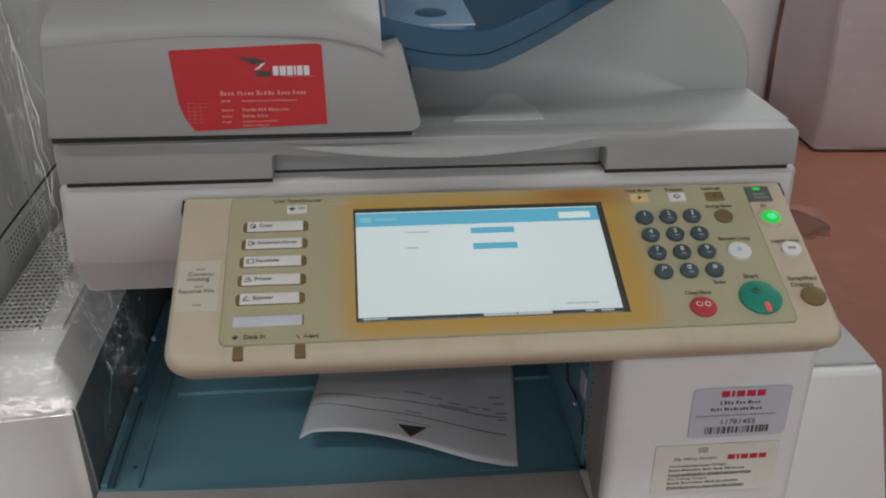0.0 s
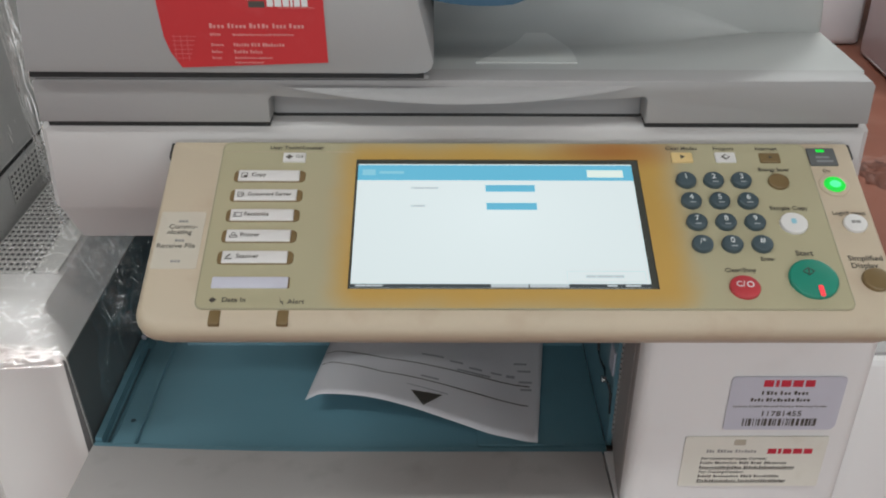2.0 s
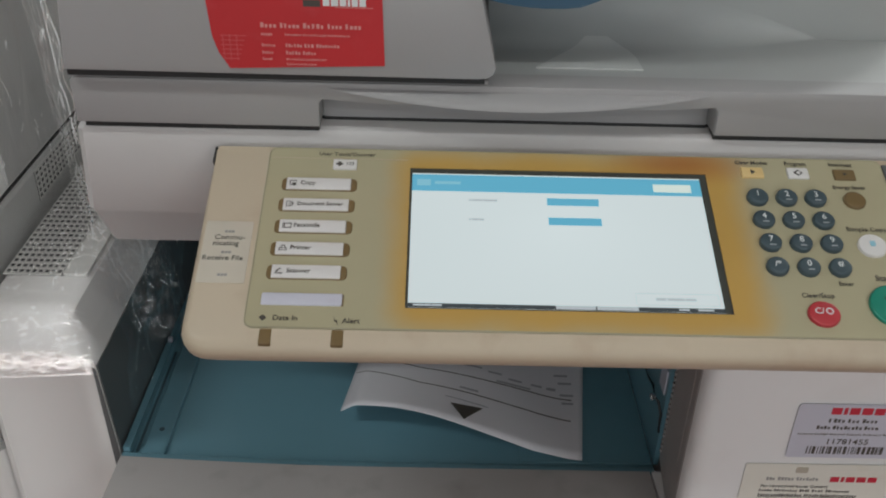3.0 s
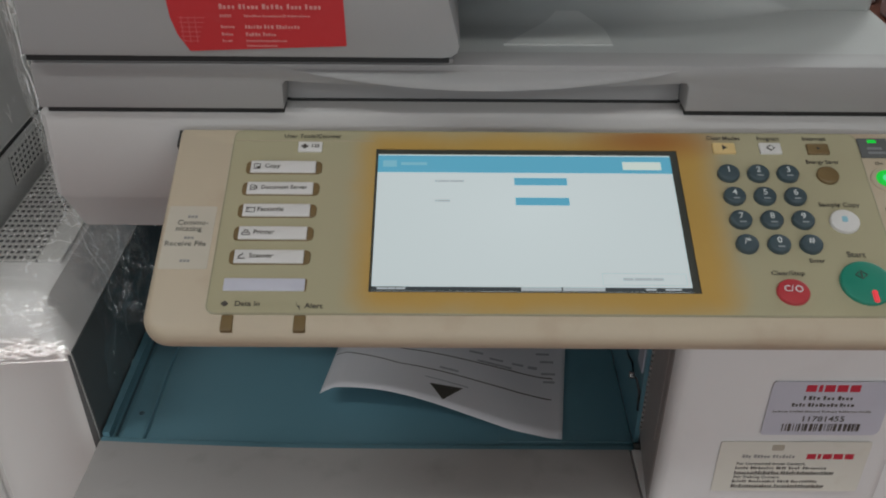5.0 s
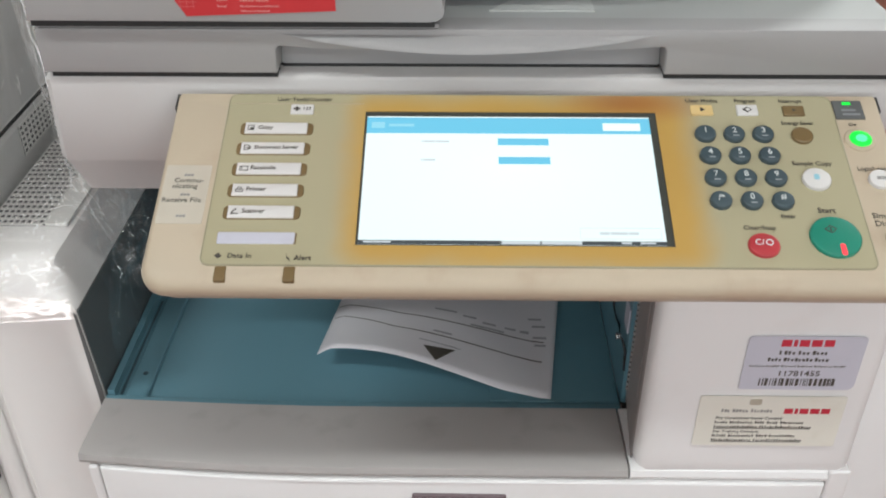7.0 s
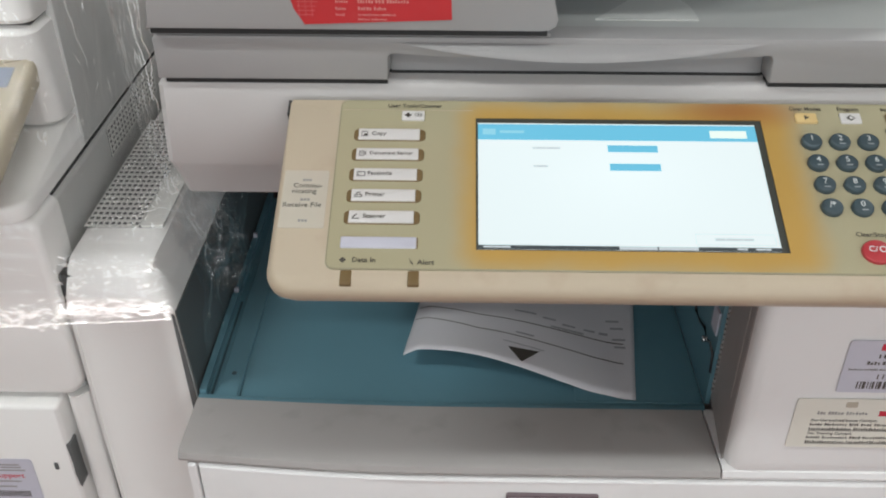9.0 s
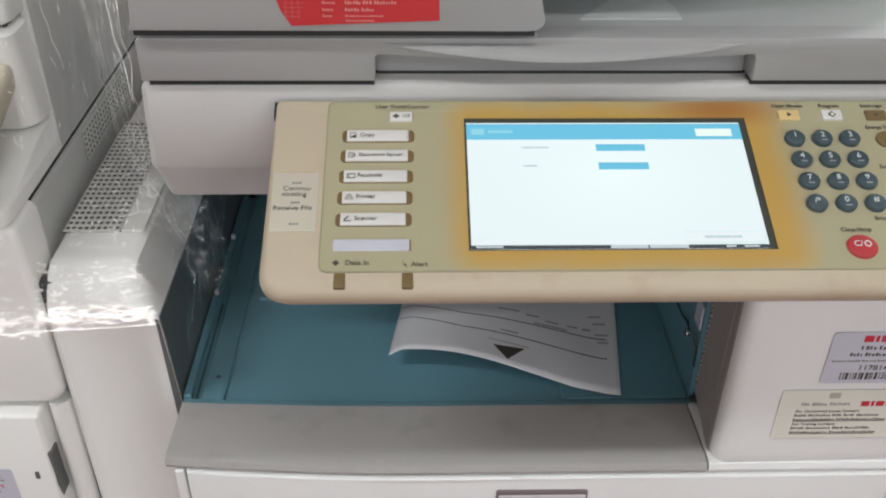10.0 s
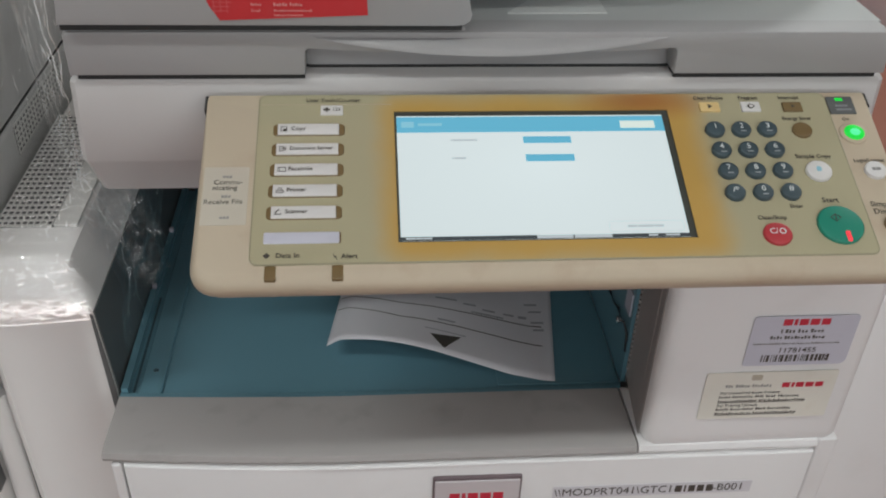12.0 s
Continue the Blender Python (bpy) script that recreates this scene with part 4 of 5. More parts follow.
for v, u0, ws, hh in ((0.0270, 0.032, (0.010, 0.012, 0.013, 0.009, 0.010), 0.0030), (0.0215, 0.032, (0.007,), 0.0016), (0.0215, 0.046, (0.010, 0.014, 0.013), 0.0013), (0.0150, 0.032, (0.008,), 0.0018), (0.0150, 0.046, (0.010, 0.006, 0.014), 0.0022),
                      (0.0105, 0.032, (0.007,), 0.0018), (0.0105, 0.046, (0.009, 0.008), 0.0022), (0.0065, 0.032, (0.006,), 0.0016), (0.0065, 0.046, (0.024,), 0.0013), (0.0035, 0.046, (0.018,), 0.0012), (0.0385, 0.076, (0.022,), 0.0008)):
    fine_print(card, u0, v, ws, hh * 0.95, CARDPALE, h=0.0005, gap=0.5)
bm = bmesh.new()
for k in range(6):
    box(0.0080, 0.0180 + 0.001 * k, 0.006 + 0.0028 * k, 0.0064 + 0.0028 * k, 0.0005, 0.0006, bm=bm)
for k in range(3):
    box(0.0090 + 0.004 * k, 0.0094 + 0.004 * k, 0.005, 0.021, 0.0005, 0.0006, bm=bm)
part("card_drawing", bm, ink("card_line_print", (0.62, 0.12, 0.12)), card)

# badge and name strip on the lower door
badge = part("badge", slab(rounded(0.0270, 0.0962, 0.6775, 0.7190, 0.002), 0.0205, 0.0170, 0.0012, "y"), BADGERIM, copier, "dark framed maker's badge", m=C)
plate = part("badge_plate", slab(rounded(0.0286, 0.0946, 0.6800, 0.7160, 0.001), 0.0173, 0.0157, 0.0006, "y"), SILVER, badge, "silver plate")
bm = bars([0.042 * q for q in (0.19, 0.07, 0.19, 0.20, 0.19)], 0.0075, 0.0003, 0.042 * 0.04 / 0.0075)
part("maker_mark", bm, REDINK, badge, m=pose(0.0400, 0.0158, 0.6990, 90, 0, 0))
tape = sticker("name_strip", rounded(0, 0.1605, 0, 0.0128, 0.0004), PAPER, "white printed name strip", FRONT(0.1218, 0.0189, 0.6895))
lettering("strip_word", "\\\\MODPRT041\\GTC1-", 0.0113, INK, tape, pose(0.0010, 0.0060, 0.0006), "LEFT", narrow=0.95, weight=0.0)
strip(tape, 0.0985, 0.0060, (0.0054, 0.0016, 0.0054, 0.0054, 0.0054), 0.0074, INK)
lettering("strip_word", "-B001", 0.0113, INK, tape, pose(0.1285, 0.0060, 0.0006), "LEFT", narrow=0.97, weight=0.0)


# ---------------------------------------------------------------- printed sheet in the tray
def sheet_at(s, r):
    """A point of the sheet: s along its near edge, r away from it."""
    a, b = Vector((-0.0560, 0.1370, 0)), Vector((0.1345, 0.1010, 0))
    c, d = Vector((-0.0380, 0.2700, 0)), Vector((0.1560, 0.2700, 0))
    p = a.lerp(b, s).lerp(c.lerp(d, s), r)
    lift = 0.0215 + 0.008 * math.sin(math.pi * min(1, s * 1.25)) - 0.0225 * s ** 2.0
    if s < 0.06:
        lift -= 0.006 * (1 - s / 0.06)
    lift = max(lift * (1 - 0.55 * r), 0.0012 + 0.004 * r)
    return Vector((p.x, p.y + 0.003 * math.sin(6.5 * s + 0.5) * (1 - r), 0.7350 + lift))


def sheet_patch(s0, s1, r0, r1, h, ns, nr, curve=lambda s: 0.0):
    bm = bmesh.new()
    g = [[bm.verts.new(sheet_at(s0 + (s1 - s0) * i / ns, r0 + (r1 - r0) * j / nr + curve(s0 + (s1 - s0) * i / ns)) + Vector((0, 0, h))) for j in range(nr + 1)] for i in range(ns + 1)]
    for a, b in zip(g, g[1:]):
        for j in range(nr):
            bm.faces.new((a[j], b[j], b[j + 1], a[j + 1]))
    return bm


bm = sheet_patch(0, 1, 0, 1, 0.0, 48, 16)
sheet = part("printed_sheet", bm, PAPER, smooth=60)
tagged(sheet, "white printed sheet, curled, lying on the teal tray", "paper")
FAINT = ink("faint_toner", (0.36, 0.36, 0.39))
thick = sheet.modifiers.new("thickness", "SOLIDIFY")
thick.thickness, thick.offset = 0.00025, -1
for r0, dip in ((0.52, 0.10), (0.385, 0.115)):
    part("printed_line", sheet_patch(0.01, 0.95, r0, r0 + 0.008, 0.0003, 40, 1, lambda s: -dip * min(1, s / 0.3) - 0.12 * max(0, s - 0.78)), INK, sheet)
tri = bmesh.new()
a, b, c = (sheet_at(*q) + Vector((0, 0, 0.0004)) for q in ((0.445, 0.150), (0.580, 0.180), (0.510, 0.045)))
tri.faces.new([tri.verts.new(p) for p in (a, b, c)])
part("triangle_mark", tri, INK, sheet)
for s0, s1, r0, hh in ((0.42, 0.60, 0.195, 0.008), (0.47, 0.55, 0.300, 0.016), (0.45, 0.55, 0.52, 0.016), (0.58, 0.64, 0.50, 0.016), (0.67, 0.73, 0.475, 0.016), (0.77, 0.82, 0.475, 0.016), (0.84, 0.88, 0.465, 0.022),
                       (0.62, 0.77, 0.435, 0.016), (0.90, 0.96, 0.43, 0.016), (0.91, 0.96, 0.37, 0.016), (0.87, 0.93, 0.58, 0.016), (0.89, 0.95, 0.52, 0.016)):
    part("writing", sheet_patch(s0, s1, r0, r0 + hh, 0.0003, 6, 1), FAINT, sheet)

# ---------------------------------------------------------------- the wrapped copier next to it
mate = thing("wrapped_copier", (-0.62, 0.38, 0.0), "second off-white photocopier wrapped in clear stretch film", "photocopier")
N = under(mate)
NX = -0.3165
side_out = lambda top: [(-0.3000, 0.02), (-0.3080, 0.70), (-0.3085, top - 0.012), (-0.3060, top - 0.003), (-0.3000, top), (-0.2480, top), (-0.2415, top - 0.003), (-0.2270, min(0.826, top - 0.012)), (-0.2222, 0.745), (-0.2210, 0.70), (-0.2240, 0.02)]
rings = []
for y, top in ((0.1035, 0.828), (0.1005, 0.832), (0.1000, 0.837), (0.1030, 0.845), (0.1130, 0.857), (0.1190, 0.8610), (0.1260, 0.8620), (0.62, 0.8620)):
    ins = 0.0015 if y == 0.1035 else 0.0
    rings.append([(x + (ins if x < -0.27 else -ins), y, z) for x, z in side_out(top)])
part("side_unit", loft(rings), BRIGHT, mate, m=N, smooth=40)
# White flank in a narrow gap: its shade is put into a dark panel.
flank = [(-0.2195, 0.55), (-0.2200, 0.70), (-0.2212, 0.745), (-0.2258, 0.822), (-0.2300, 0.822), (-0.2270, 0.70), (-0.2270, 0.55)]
part("side_shade_panel", loft([[(x, y, z) for x, z in flank] for y in (0.1016, 0.60)]), FLANKSHADE, mate, "dark panel standing for the shade on the white flank", m=N, smooth=30)


def vent(nu, nv, du, dv, fu, fv, thick):
    """A plate with nu x nv real holes; fu, fv: the share of a cell that is open."""
    bm = bmesh.new()
    for j in range(nv):
        box(0, nu * du, j * dv, j * dv + dv * (1 - fv), 0, thick, bm=bm)
        for i in range(nu + 1):
            x = i * du
            box(max(0, x - du * (1 - fu) / 2), min(nu * du, x + du * (1 - fu) / 2), j * dv + dv * (1 - fv), (j + 1) * dv, 0, thick, bm=bm)
    box(0, nu * du, nv * dv, nv * dv + dv * (1 - fv), 0, thick, bm=bm)
    return bm


GREYTOP = surface("warm_grey_top", (0.72, 0.71, 0.68), 0.5, 0.05, 8, 400, 0.06)
part("vent_backing", box(-0.3070, -0.2500, 0.1575, 0.345, 0.8618, 0.8624), BLACK, mate, m=N)
part("vent_grille", vent(9, 25, 0.0048, 0.0075, 0.68, 0.62, 0.0007), GREYTOP, mate, "grey grille with rows of small slots", m=N @ pose(-0.3068, 0.1575, 0.8624))
part("top_plate", slab(rounded(-0.2625, -0.2440, 0.1575, 0.345, 0.002), 0.8618, 0.8640, 0.0006), GREYTOP, mate, m=N)
# main body, set back above its lower front
part("body_wall", box(-0.95, NX, 0.112, 0.62, 0.02, 0.8985, 0.004), GREYSIDE, mate, "grey side wall", m=N)
part("edge_trim", box(NX + 0.0002, NX + 0.0012, 0.1395, 0.1412, 0.8625, 0.8975, 0.0003), BRIGHT, mate, "pale edge strip", m=N)
part("seam", box(-0.94, NX - 0.003, 0.12, 0.61, 0.897, 0.906), DARKGAP, mate, m=N)
part("vent_backing", box(NX + 0.0001, NX + 0.0006, 0.262, 0.40, 0.868, 0.895), BLACK, mate, m=N)
part("vent_grille", vent(18, 5, 0.0078, 0.0052, 0.70, 0.60, 0.0006), GREYTOP, mate, "grey grille of slots", m=N @ pose(NX + 0.0006, 0.262, 0.868, 90, 0, 90))
up_plan = rounded(-0.95, NX, 0.092, 0.62, (0.0, 0.018, 0.0, 0.0), 5)
part("upper_body", slab(up_plan, 0.905, 0.918, 0.004), BRIGHT, mate, m=N, smooth=40)
rings = []
for y0, z in ((0.100, 0.916), (0.150, 0.926), (0.185, 0.934)):
    rings.append([(x, y, z) for x, y in rounded(-0.95, NX - 0.001, y0, 0.62, (0, 0.016, 0, 0), 5)])
part("panel_shelf", loft(rings), BRIGHT, mate, m=N, smooth=40)
rings = []
for ins, y0, z in ((0.004, 0.188, 0.936), (0.0, 0.184, 0.940), (0.002, 0.176, 1.012), (0.006, 0.180, 1.0155)):
    rings.append([(x, y, z) for x, y in rounded(-0.95, NX - ins, y0, 0.62, (0, 0.014, 0, 0), 5)])
part("scanner_unit", loft(rings), BRIGHT, mate, m=N, smooth=40)
part("seam", box(-0.94, NX - 0.008, 0.19, 0.61, 1.014, 1.020), DARKGAP, mate, m=N)
rings = []
for ins, y0, z in ((0.004, 0.182, 1.019), (0.002, 0.178, 1.023), (0.004, 0.184, 1.060), (0.010, 0.196, 1.13), (0.03, 0.23, 1.16)):
    rings.append([(x, y, z) for x, y in rounded(-0.95, NX - ins, y0, 0.62, (0, 0.014, 0, 0), 5)])
part("feeder", loft(rings), BRIGHT, mate, m=N, smooth=40)
part("side_wall_panel", box(NX - 0.006, NX + 0.0010, 0.214, 0.62, 0.907, 1.14, 0.0008), GREYSIDE, mate, "grey side panel", m=N)
part("screw_cap", disc(0, 0, 0, 0.004, 0.008), GREYSIDE, mate, m=N @ pose(NX, 0.33, 0.985, 0, 90, 0), smooth=40)
cpts = rounded(-0.80, -0.3235, -0.0285, 0.112, (0.012, 0.012, 0.004, 0.010), 5)
crings = [[(x, y, h) for x, y in shrink(cpts, d)] for d, h in ((0.006, -0.028), (0.001, -0.020), (0.0, -0.008), (0.001, -0.003), (0.005, 0.0))]
cp = part("control_panel", loft(crings), surface("aged_cream_plastic", (0.62, 0.55, 0.42), 0.4, 0.05, 9, 400, 0.05), mate, "cream control panel", m=N @ pose(0, 0.078, 0.957, 20, 0, 0), smooth=50)
part("display", box(-0.362, -0.334, 0.078, 0.098, 0, 0.0006), surface("blue_grey_label", (0.30, 0.34, 0.42), 0.3, 0.2, 90, 300, 0.02), cp, "grey-blue label")
part("key", disc(-0.343, 0.058, 0, 0.002, 0.006), KEYWHITE, cp)
part("key", disc(-0.343, 0.030, 0, 0.002, 0.006), KEYWHITE, cp)

# lower front
part("front_cover", slab(rounded(-0.95, -0.3130, 0.7365, 0.9035, (0.0, 0.016, 0.010, 0.0), 5), 0.14, 0.0985, 0.006, "y"), BRIGHT, mate, m=N, smooth=40)
part("corner_post", slab(rounded(-0.3300, -0.3118, 0.0985, 0.140, (0.008, 0.012, 0, 0), 5), 0.02, 0.735), BRIGHT, mate, m=N, smooth=50)
part("seam", box(-0.3125, -0.3010, 0.1080, 0.14, 0.03, 0.85), DARKGAP, mate, "dark gap beside the side unit", m=N)
drawer = part("paper_drawer", slab(rounded(-0.95, -0.3340, 0.45, 0.7315, (0.0, 0.004, 0.004, 0.0)), 0.15, 0.0900, 0.004, "y"), BRIGHT, mate, m=N, smooth=40)
part("drawer_handle", slab([(-0.3356, 0.690), (-0.3345, 0.668), (-0.3350, 0.655), (-0.3330, 0.640), (-0.3316, 0.642), (-0.3324, 0.660), (-0.3322, 0.690)], 0.102, 0.0888, 0.0, "y"), DARKGREY, drawer, "dark recessed grip")
part("drawer_lock", slab(rounded(-0.3515, -0.3480, 0.6600, 0.6680, 0.001), 0.0905, 0.0892, 0.0004, "y"), DARKGREY, drawer)
tag = part("service_label", slab(rounded(0, 0.090, 0, 0.050, 0.003), 0, 0.0004), LABEL, mate, "silver service label", m=N @ pose(-0.4600, 0.0898, 0.622, 90, 0, 0))
for v, u0, ws in ((0.0430, 0.060, (0.018,)), (0.0400, 0.062, (0.017,)), (0.0365, 0.060, (0.022,)), (0.0230, 0.045, (0.008, 0.022)), (0.0165, 0.040, (0.030,))):
    strip(tag, u0, v, ws, 0.0014, GREYINK)
lettering("label_word", "/support", 0.0080, REDINK, tag, pose(0.0660, 0.0300, 0.0005))
bm = bmesh.new()
for k in range(26):
    box(0.034 + 0.0018 * k, 0.0350 + 0.0018 * k, 0.004, 0.011, 0.0004, 0.0006, bm=bm)
tagged(part("barcode", bm, INK, tag), kind="stuff")
navy = part("blue_sticker", slab(rounded(0, 0.10, 0, 0.04, 0.010), 0, 0.0006), surface("navy_print", (0.02, 0.035, 0.16), 0.3, 0.3, 30, 300, 0.0), mate, "dark blue glossy sticker", m=N @ pose(-0.4560, 0.0896, 0.575, 90, 0, 0))
strip(navy, 0.078, 0.030, (0.010,), 0.004, ink("pink_print", (0.65, 0.35, 0.42)), h=0.0006)


# stretch film over the second copier
def film(name, fn, nu, nv, material, rough=0.003, label="", pull=(34, 34, 34)):
    """A sheet of film; pull gives its wrinkles per metre along each axis, few where it is drawn tight."""
    bm = bmesh.new()
    g = []
    for i in range(nu + 1):
        line = []
        for j in range(nv + 1):
            p, nrm = fn(i / nu, j / nv)
            p, nrm = Vector(p), Vector(nrm).normalized()
            k = Vector((p.x * pull[0], p.y * pull[1], p.z * pull[2]))
            q = 0.7 - 1.6 * abs(noise.noise(k)) - 0.7 * abs(noise.noise(k * 2.3 + Vector((1, 9, 2)))) + 0.25 * noise.noise(k * 4.5 + Vector((7, 1, 3)))
            line.append(bm.verts.new(p + nrm * rough * q))
        g.append(line)
    for a, b in zip(g, g[1:]):
        for j in range(nv):
            bm.faces.new((a[j], a[j + 1], b[j + 1], b[j]))
    ob = part(name, bm, material, mate, label, m=N, smooth=70)
    ob.visible_shadow = False
    return ob


def shoulder(u, v):
    """Round the top and front of the side unit."""
    x = -0.312 + 0.084 * u
    drop = max(0, u - 0.78) / 0.22
    if v < 0.45:
        k = v / 0.45
        return (x, 0.0965, 0.817 + 0.017 * k), (0, -1, 0)
    if v < 0.62:
        k = (v - 0.45) / 0.17
        return (x, 0.0965 + 0.0265 * k, 0.834 + 0.030 * math.sin(k * math.pi / 2) - 0.02 * drop * k), (0, -0.6, 0.8)
    k = (v - 0.62) / 0.38
    return (x, 0.123 + 0.26 * k, 0.866 - 0.02 * drop), (0, 0, 1)


def gathered(u, v):
    """Film drawn off the side wall into the gap, hanging in upright pleats."""
    x0, y0 = NX + 0.004, 0.34 - 0.05 * v
    x1 = -0.2365 - 0.008 * v + 0.003 * math.sin(11 * v)
    return (x0 + (x1 - x0) * u ** 1.3, y0 + (0.172 - y0) * u, 0.885 + 0.225 * v), (0.8, -0.6, 0)


def bunch(u, v):
    """The loose end, crushed between the two machines."""
    return (-0.268 + 0.062 * u + 0.012 * math.sin(5 * v), 0.150 + 0.105 * v + 0.02 * u, 0.874 - 0.085 * u ** 1.4 + 0.030 * v), (0.6, -0.4, 0.6)


def tail(u, v):
    """A slack strip down the flank."""
    return (-0.2140 - 0.004 * math.sin(7 * v), 0.125 + 0.17 * u, 0.752 + 0.105 * v), (1, -0.2, 0)


film("stretch_film", shoulder, 70, 190, FILM, 0.0026, "crumpled clear film over the shoulder", (16, 80, 95))
film("stretch_film", lambda u, v: ((-0.56 + 0.245 * u, 0.0925, 0.814 + 0.091 * v), (0, -1, 0)), 130, 60, FILM, 0.0022, "clear film across the front", (12, 60, 70))
film("stretch_film", lambda u, v: ((NX + 0.006 + 0.012 * v, 0.125 + 0.33 * u, 0.866 + 0.27 * v), (1, 0, 0)), 60, 60, FILMSOFT, 0.004, "taut clear film on the side wall", (20, 24, 7))
film("stretch_film", lambda u, v: ((-0.58 + 0.266 * u, 0.060 + 0.115 * v, 0.915 + 0.11 * v), (0, -0.6, 0.8)), 90, 70, FILM, 0.004, "crumpled clear film over the panel", (18, 40, 30))
film("stretch_film", gathered, 50, 80, FILM, 0.007, "clear film hanging in pleats across the gap", (48, 48, 7))
film("stretch_film", bunch, 70, 70, FILM, 0.010, "loose crumpled film", (38, 38, 38))
film("stretch_film", lambda u, v: bunch(0.25 + 0.8 * u, 0.9 * v + 0.05), 60, 60, FILM, 0.012, "loose crumpled film", (52, 30, 52))
film("stretch_film", tail, 44, 44, FILM, 0.005, "loose clear film on the flank", (50, 60, 16))


def fold(points, radius=0.0006, wobble=0.002):
    """A rolled edge or tight crease of the film."""
    pts = []
    for a, b in zip(points, points[1:]):
        for k in range(8):
            p = Vector(a).lerp(Vector(b), k / 8)
            pts.append(p + Vector((noise.noise(p * 60), noise.noise(p * 60 + Vector((3, 0, 0))), noise.noise(p * 60 + Vector((0, 5, 0))))) * wobble)
    pts.append(Vector(points[-1]))
    ob = part("film_fold", tube(pts, radius, 8), FOLD, mate, "tight shiny crease of clear film", m=N, smooth=80)
    ob.visible_shadow = False


fold([(-0.56, 0.0905, 0.818), (-0.40, 0.0905, 0.812), (-0.312, 0.0915, 0.816), (-0.228, 0.0935, 0.821)], 0.0006)
fold([(-0.318, 0.092, 0.818), (-0.310, 0.093, 0.826), (-0.300, 0.094, 0.823)], 0.0010)
fold([(NX + 0.012, 0.205, 1.06), (NX + 0.010, 0.215, 1.02), (NX + 0.008, 0.235, 0.965)], 0.0004)
fold([(NX + 0.016, 0.31, 1.12), (NX + 0.02, 0.32, 1.06), (NX + 0.03, 0.36, 0.985)], 0.0004)
fold([(-0.245, 0.172, 1.11), (-0.235, 0.170, 1.00), (-0.237, 0.170, 0.94), (-0.2385, 0.170, 0.89)], 0.0005, 0.004)
fold([(-0.252, 0.19, 1.11), (-0.247, 0.185, 1.02), (-0.238, 0.172, 0.965)], 0.0005, 0.003)
fold([(-0.262, 0.165, 0.872), (-0.248, 0.17, 0.876), (-0.226, 0.185, 0.855)], 0.00025, 0.004)
fold([(-0.250, 0.20, 0.884), (-0.232, 0.19, 0.866), (-0.218, 0.175, 0.830)], 0.00025, 0.004)
fold([(-0.236, 0.17, 0.90), (-0.228, 0.172, 0.868), (-0.216, 0.165, 0.838), (-0.214, 0.16, 0.81)], 0.0003, 0.004)
fold([(-0.226, 0.20, 0.885), (-0.216, 0.20, 0.870), (-0.210, 0.19, 0.842)], 0.00025, 0.004)


def creases(name, count, seed, spot, label, longest=0.012, widest=0.0008):
    """Many short sharp folds of the film, each a small rounded ridge that tapers out."""
    r = random.Random(seed)
    bm = bmesh.new()
    for _ in range(count):
        p, along = spot(r)
        p, along = Vector(p), Vector(along).normalized()
        a = along.orthogonal().normalized()
        b = along.cross(a)
        ln, w = r.uniform(0.002, longest), r.uniform(0.0002, widest)
        bend = (a * r.uniform(-1, 1) + b * r.uniform(-1, 1)) * ln * 0.12
        tips = bm.verts.new(p - along * ln / 2), bm.verts.new(p + along * ln / 2)
        rings_ = [[bm.verts.new(p + along * ln * q + bend + (a * math.cos(k * math.pi / 3) + b * math.sin(k * math.pi / 3)) * w) for k in range(6)] for q in (-0.2, 0.2)]
        for k in range(6):
            n = (k + 1) % 6
            bm.faces.new((tips[0], rings_[0][k], rings_[0][n]))
            bm.faces.new((rings_[0][k], rings_[1][k], rings_[1][n], rings_[0][n]))
            bm.faces.new((rings_[1][k], tips[1], rings_[1][n]))
    ob = part(name, bm, FOLD, mate, label, m=N, smooth=80)
    tagged(ob, kind="stuff")
    ob.visible_shadow = False


def rnd_dir(r, x, y, z, spread=0.6):
    return (x + r.uniform(-spread, spread), y + r.uniform(-spread, spread), z + r.uniform(-spread, spread))


creases("film_creases", 300, 1, lambda r: ((r.uniform(-0.313, -0.229), 0.0945 + r.uniform(0, 0.003), r.gauss(0.8275, 0.0045)), rnd_dir(r, 1, 0, 0.1, 0.25)), "bright creases of the film over the shoulder")
creases("film_creases", 120, 7, lambda r: ((r.uniform(-0.313, -0.235), r.uniform(0.097, 0.12), r.uniform(0.838, 0.866)), rnd_dir(r, 1, 0, 0)), "bright creases of the film over the shoulder", 0.006)
creases("film_creases", 90, 2, lambda r: (Vector(bunch(r.random(), r.random())[0]) + Vector((0.004, -0.003, 0.003)) * r.random(), rnd_dir(r, 0.3, 0.1, -0.6)), "bright creases of the loose film", 0.009, 0.0005)
creases("film_creases", 170, 3, lambda r: ((r.uniform(-0.46, -0.312), 0.0900, r.gauss(0.824, 0.006)), rnd_dir(r, 1, 0, 0, 0.25)), "bright creases of the film on the front")
creases("film_creases", 34, 4, lambda r: ((NX + r.uniform(0.006, 0.02), r.uniform(0.19, 0.42), r.uniform(0.90, 1.10)), rnd_dir(r, 0, 0.2, 1, 0.35)), "bright creases of the film on the side wall", 0.014, 0.0004)
creases("film_creases", 60, 5, lambda r: ((r.uniform(-0.36, -0.318), r.uniform(0.162, 0.176), r.uniform(0.93, 1.06)), rnd_dir(r, 0, 0, 1)), "bright creases of the film")
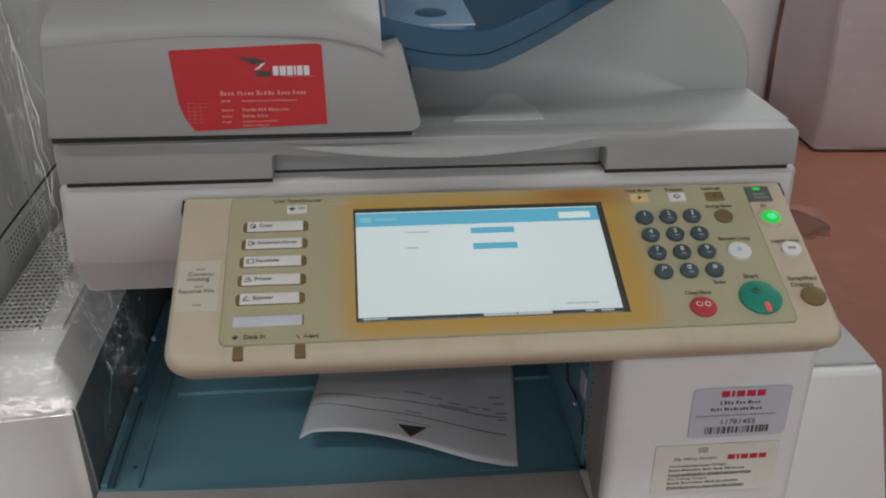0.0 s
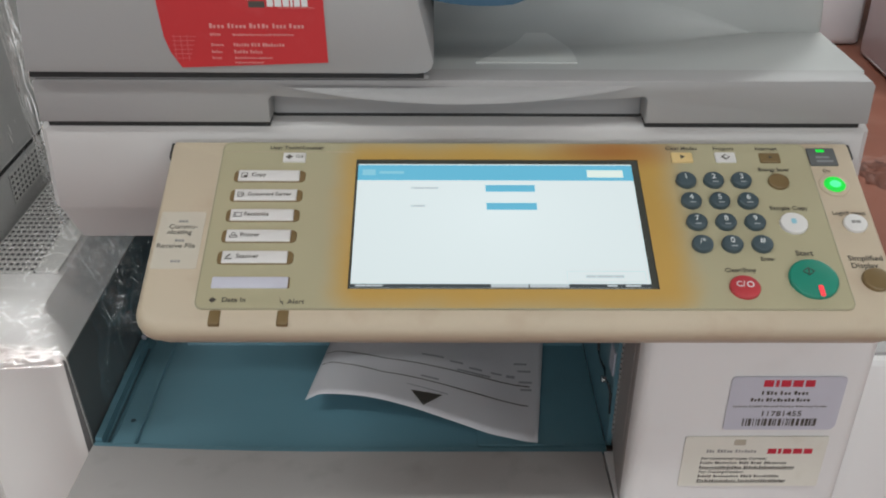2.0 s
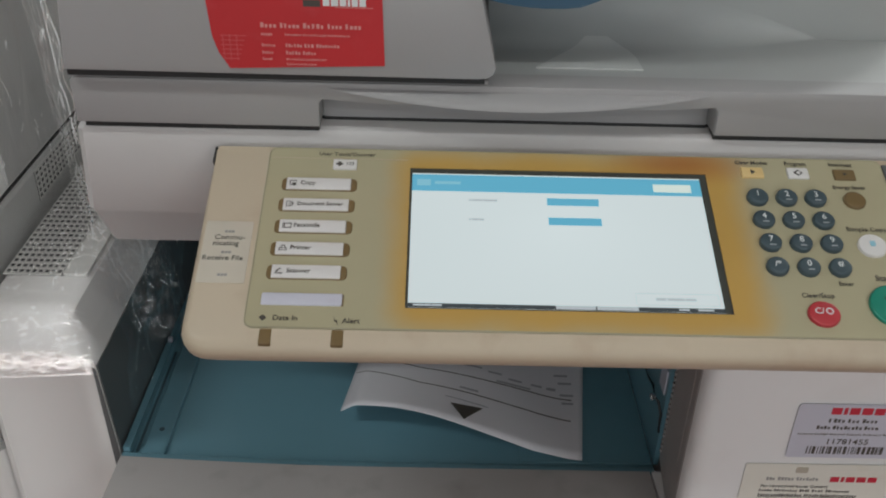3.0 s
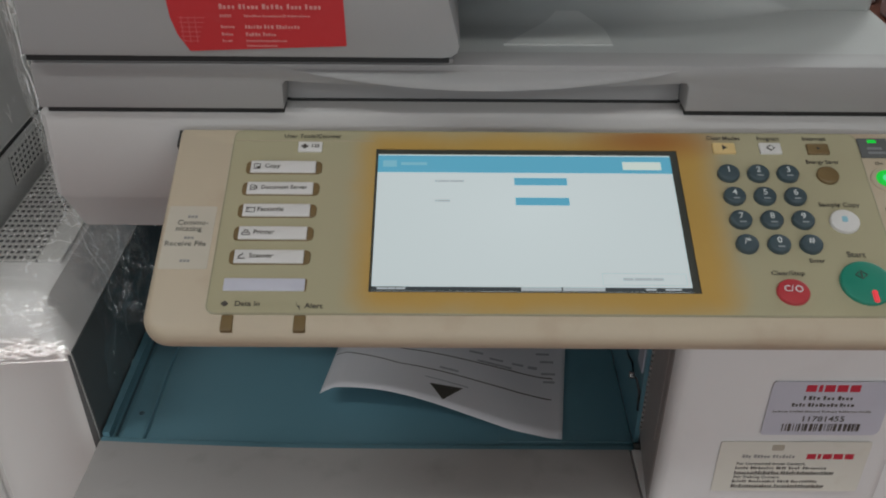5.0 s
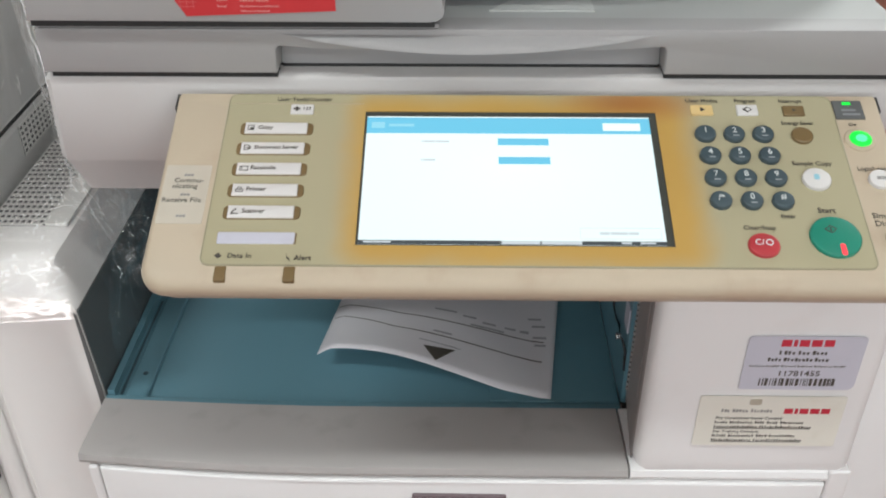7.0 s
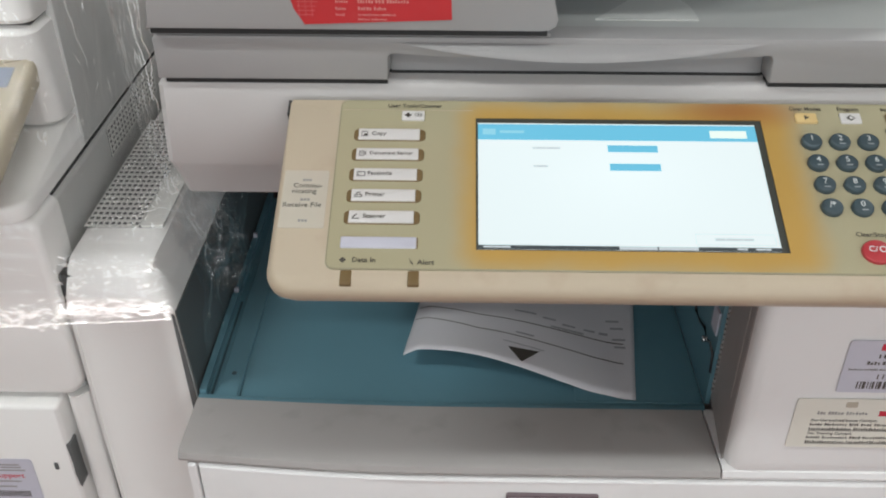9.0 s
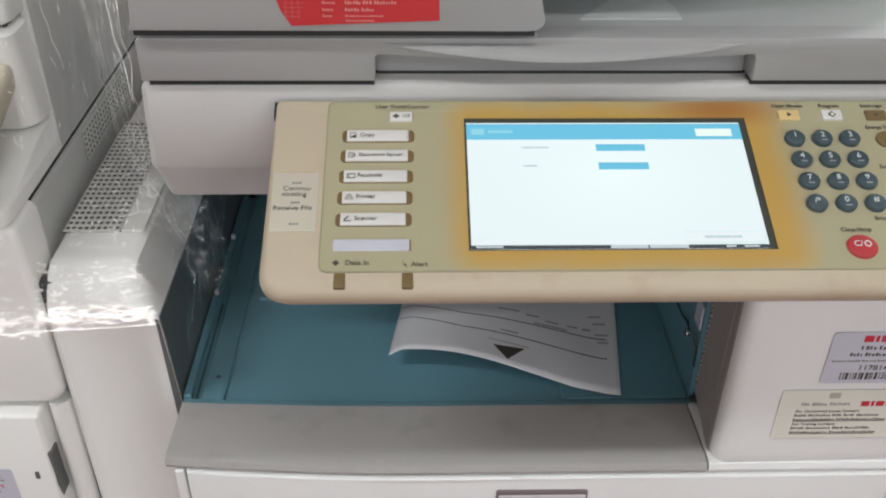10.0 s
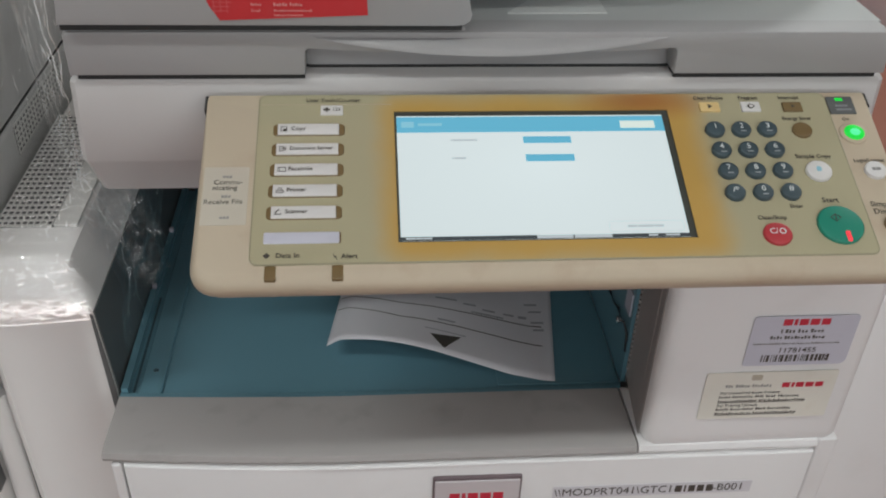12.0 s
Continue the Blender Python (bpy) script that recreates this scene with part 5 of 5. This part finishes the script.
creases("film_creases", 70, 6, lambda r: ((r.uniform(-0.30, -0.24), r.uniform(0.13, 0.30), 0.868 + r.uniform(0, 0.006)), rnd_dir(r, 0.5, 0.5, 0)), "bright creases of the film on top", 0.008)
creases("film_creases", 60, 8, lambda r: (Vector(gathered(0.55 + 0.45 * r.random(), r.random())[0]) + Vector((0.003, -0.003, 0)), rnd_dir(r, 0, 0, 1, 0.3)), "bright creases of the hanging film", 0.016, 0.0005)
creases("film_creases", 26, 9, lambda r: (Vector(tail(r.random(), r.random())[0]) + Vector((0.003, 0, 0)), rnd_dir(r, 0, 0, 1, 0.4)), "bright creases of the film on the flank", 0.010, 0.0005)

# ---------------------------------------------------------------- wrapped stacks and litter on the floor behind
def stack(name, x0, x1, y0, y1, h, material, label, turn=0.0):
    bm = box(-(x1 - x0) / 2, (x1 - x0) / 2, -(y1 - y0) / 2, (y1 - y0) / 2, 0.0, h, 0.03, 3)
    bmesh.ops.subdivide_edges(bm, edges=bm.edges[:], cuts=6, use_grid_fill=True)
    for v in bm.verts:
        q = noise.noise(v.co * 3.0) * 0.012
        if v.co.z > 0.02:
            v.co.x += q
            v.co.y += noise.noise(v.co * 3.5 + Vector((5, 0, 0))) * 0.012
    base = thing(name, ((x0 + x1) / 2, (y0 + y1) / 2, 0), label, "wrapped machine", group="wrapped machines")
    base.rotation_euler = (0, 0, radians(turn))
    part("wrapped_body", bm, material, base, smooth=40)
    wrap = bmesh.new()
    g = []
    for i in range(41):
        line = []
        for j in range(91):
            p = Vector((-(x1 - x0) / 2 - 0.01 + (x1 - x0 + 0.02) * i / 40, -(y1 - y0) / 2 - 0.018, 0.04 + (h - 0.05) * j / 90))
            line.append(wrap.verts.new(p + Vector((0, -0.022 * (0.6 - abs(noise.noise(Vector((p.x * 2.5, p.y * 3, p.z * 17 + p.x * 3))))) - 0.006 * noise.noise(p * 30), 0))))
        g.append(line)
    for a, b in zip(g, g[1:]):
        for j in range(90):
            wrap.faces.new((a[j], a[j + 1], b[j + 1], b[j]))
    f = part("stretch_film", wrap, FILM, base, "glossy clear film", smooth=80)
    f.visible_shadow = False
    return base


stack("wrapped_stack", 1.785, 2.735, 2.706, 3.236, 1.15, WRAPPINK, "greyish pink wrapped machine under clear film", -3)
stack("wrapped_stack", 0.75, 1.85, 3.36, 4.01, 1.15, WRAPWHITE, "white wrapped machine under clear film", 0)
bm = bmesh.new()
bmesh.ops.create_icosphere(bm, subdivisions=4, radius=1.0)
for v in bm.verts:
    q = 1 + 0.5 * noise.noise(v.co * 3) + 0.25 * noise.noise(v.co * 9)
    v.co = Vector((v.co.x * 0.075 * q, v.co.y * 0.10 * q, max(0.0, v.co.z) * 0.045 * q))
SCRAP = surface("cloudy_film", (0.72, 0.62, 0.60), 0.3, 0.2, 40, 300, 0.2)
SCRAP.node_tree.nodes["Principled BSDF"].inputs["Alpha"].default_value = 0.035
litter = part("film_scrap", bm, SCRAP, m=pose(1.44, 2.10, 0.0), smooth=80)
litter.visible_shadow = False
tagged(litter, "crumpled scrap of clear film on the floor", "litter")
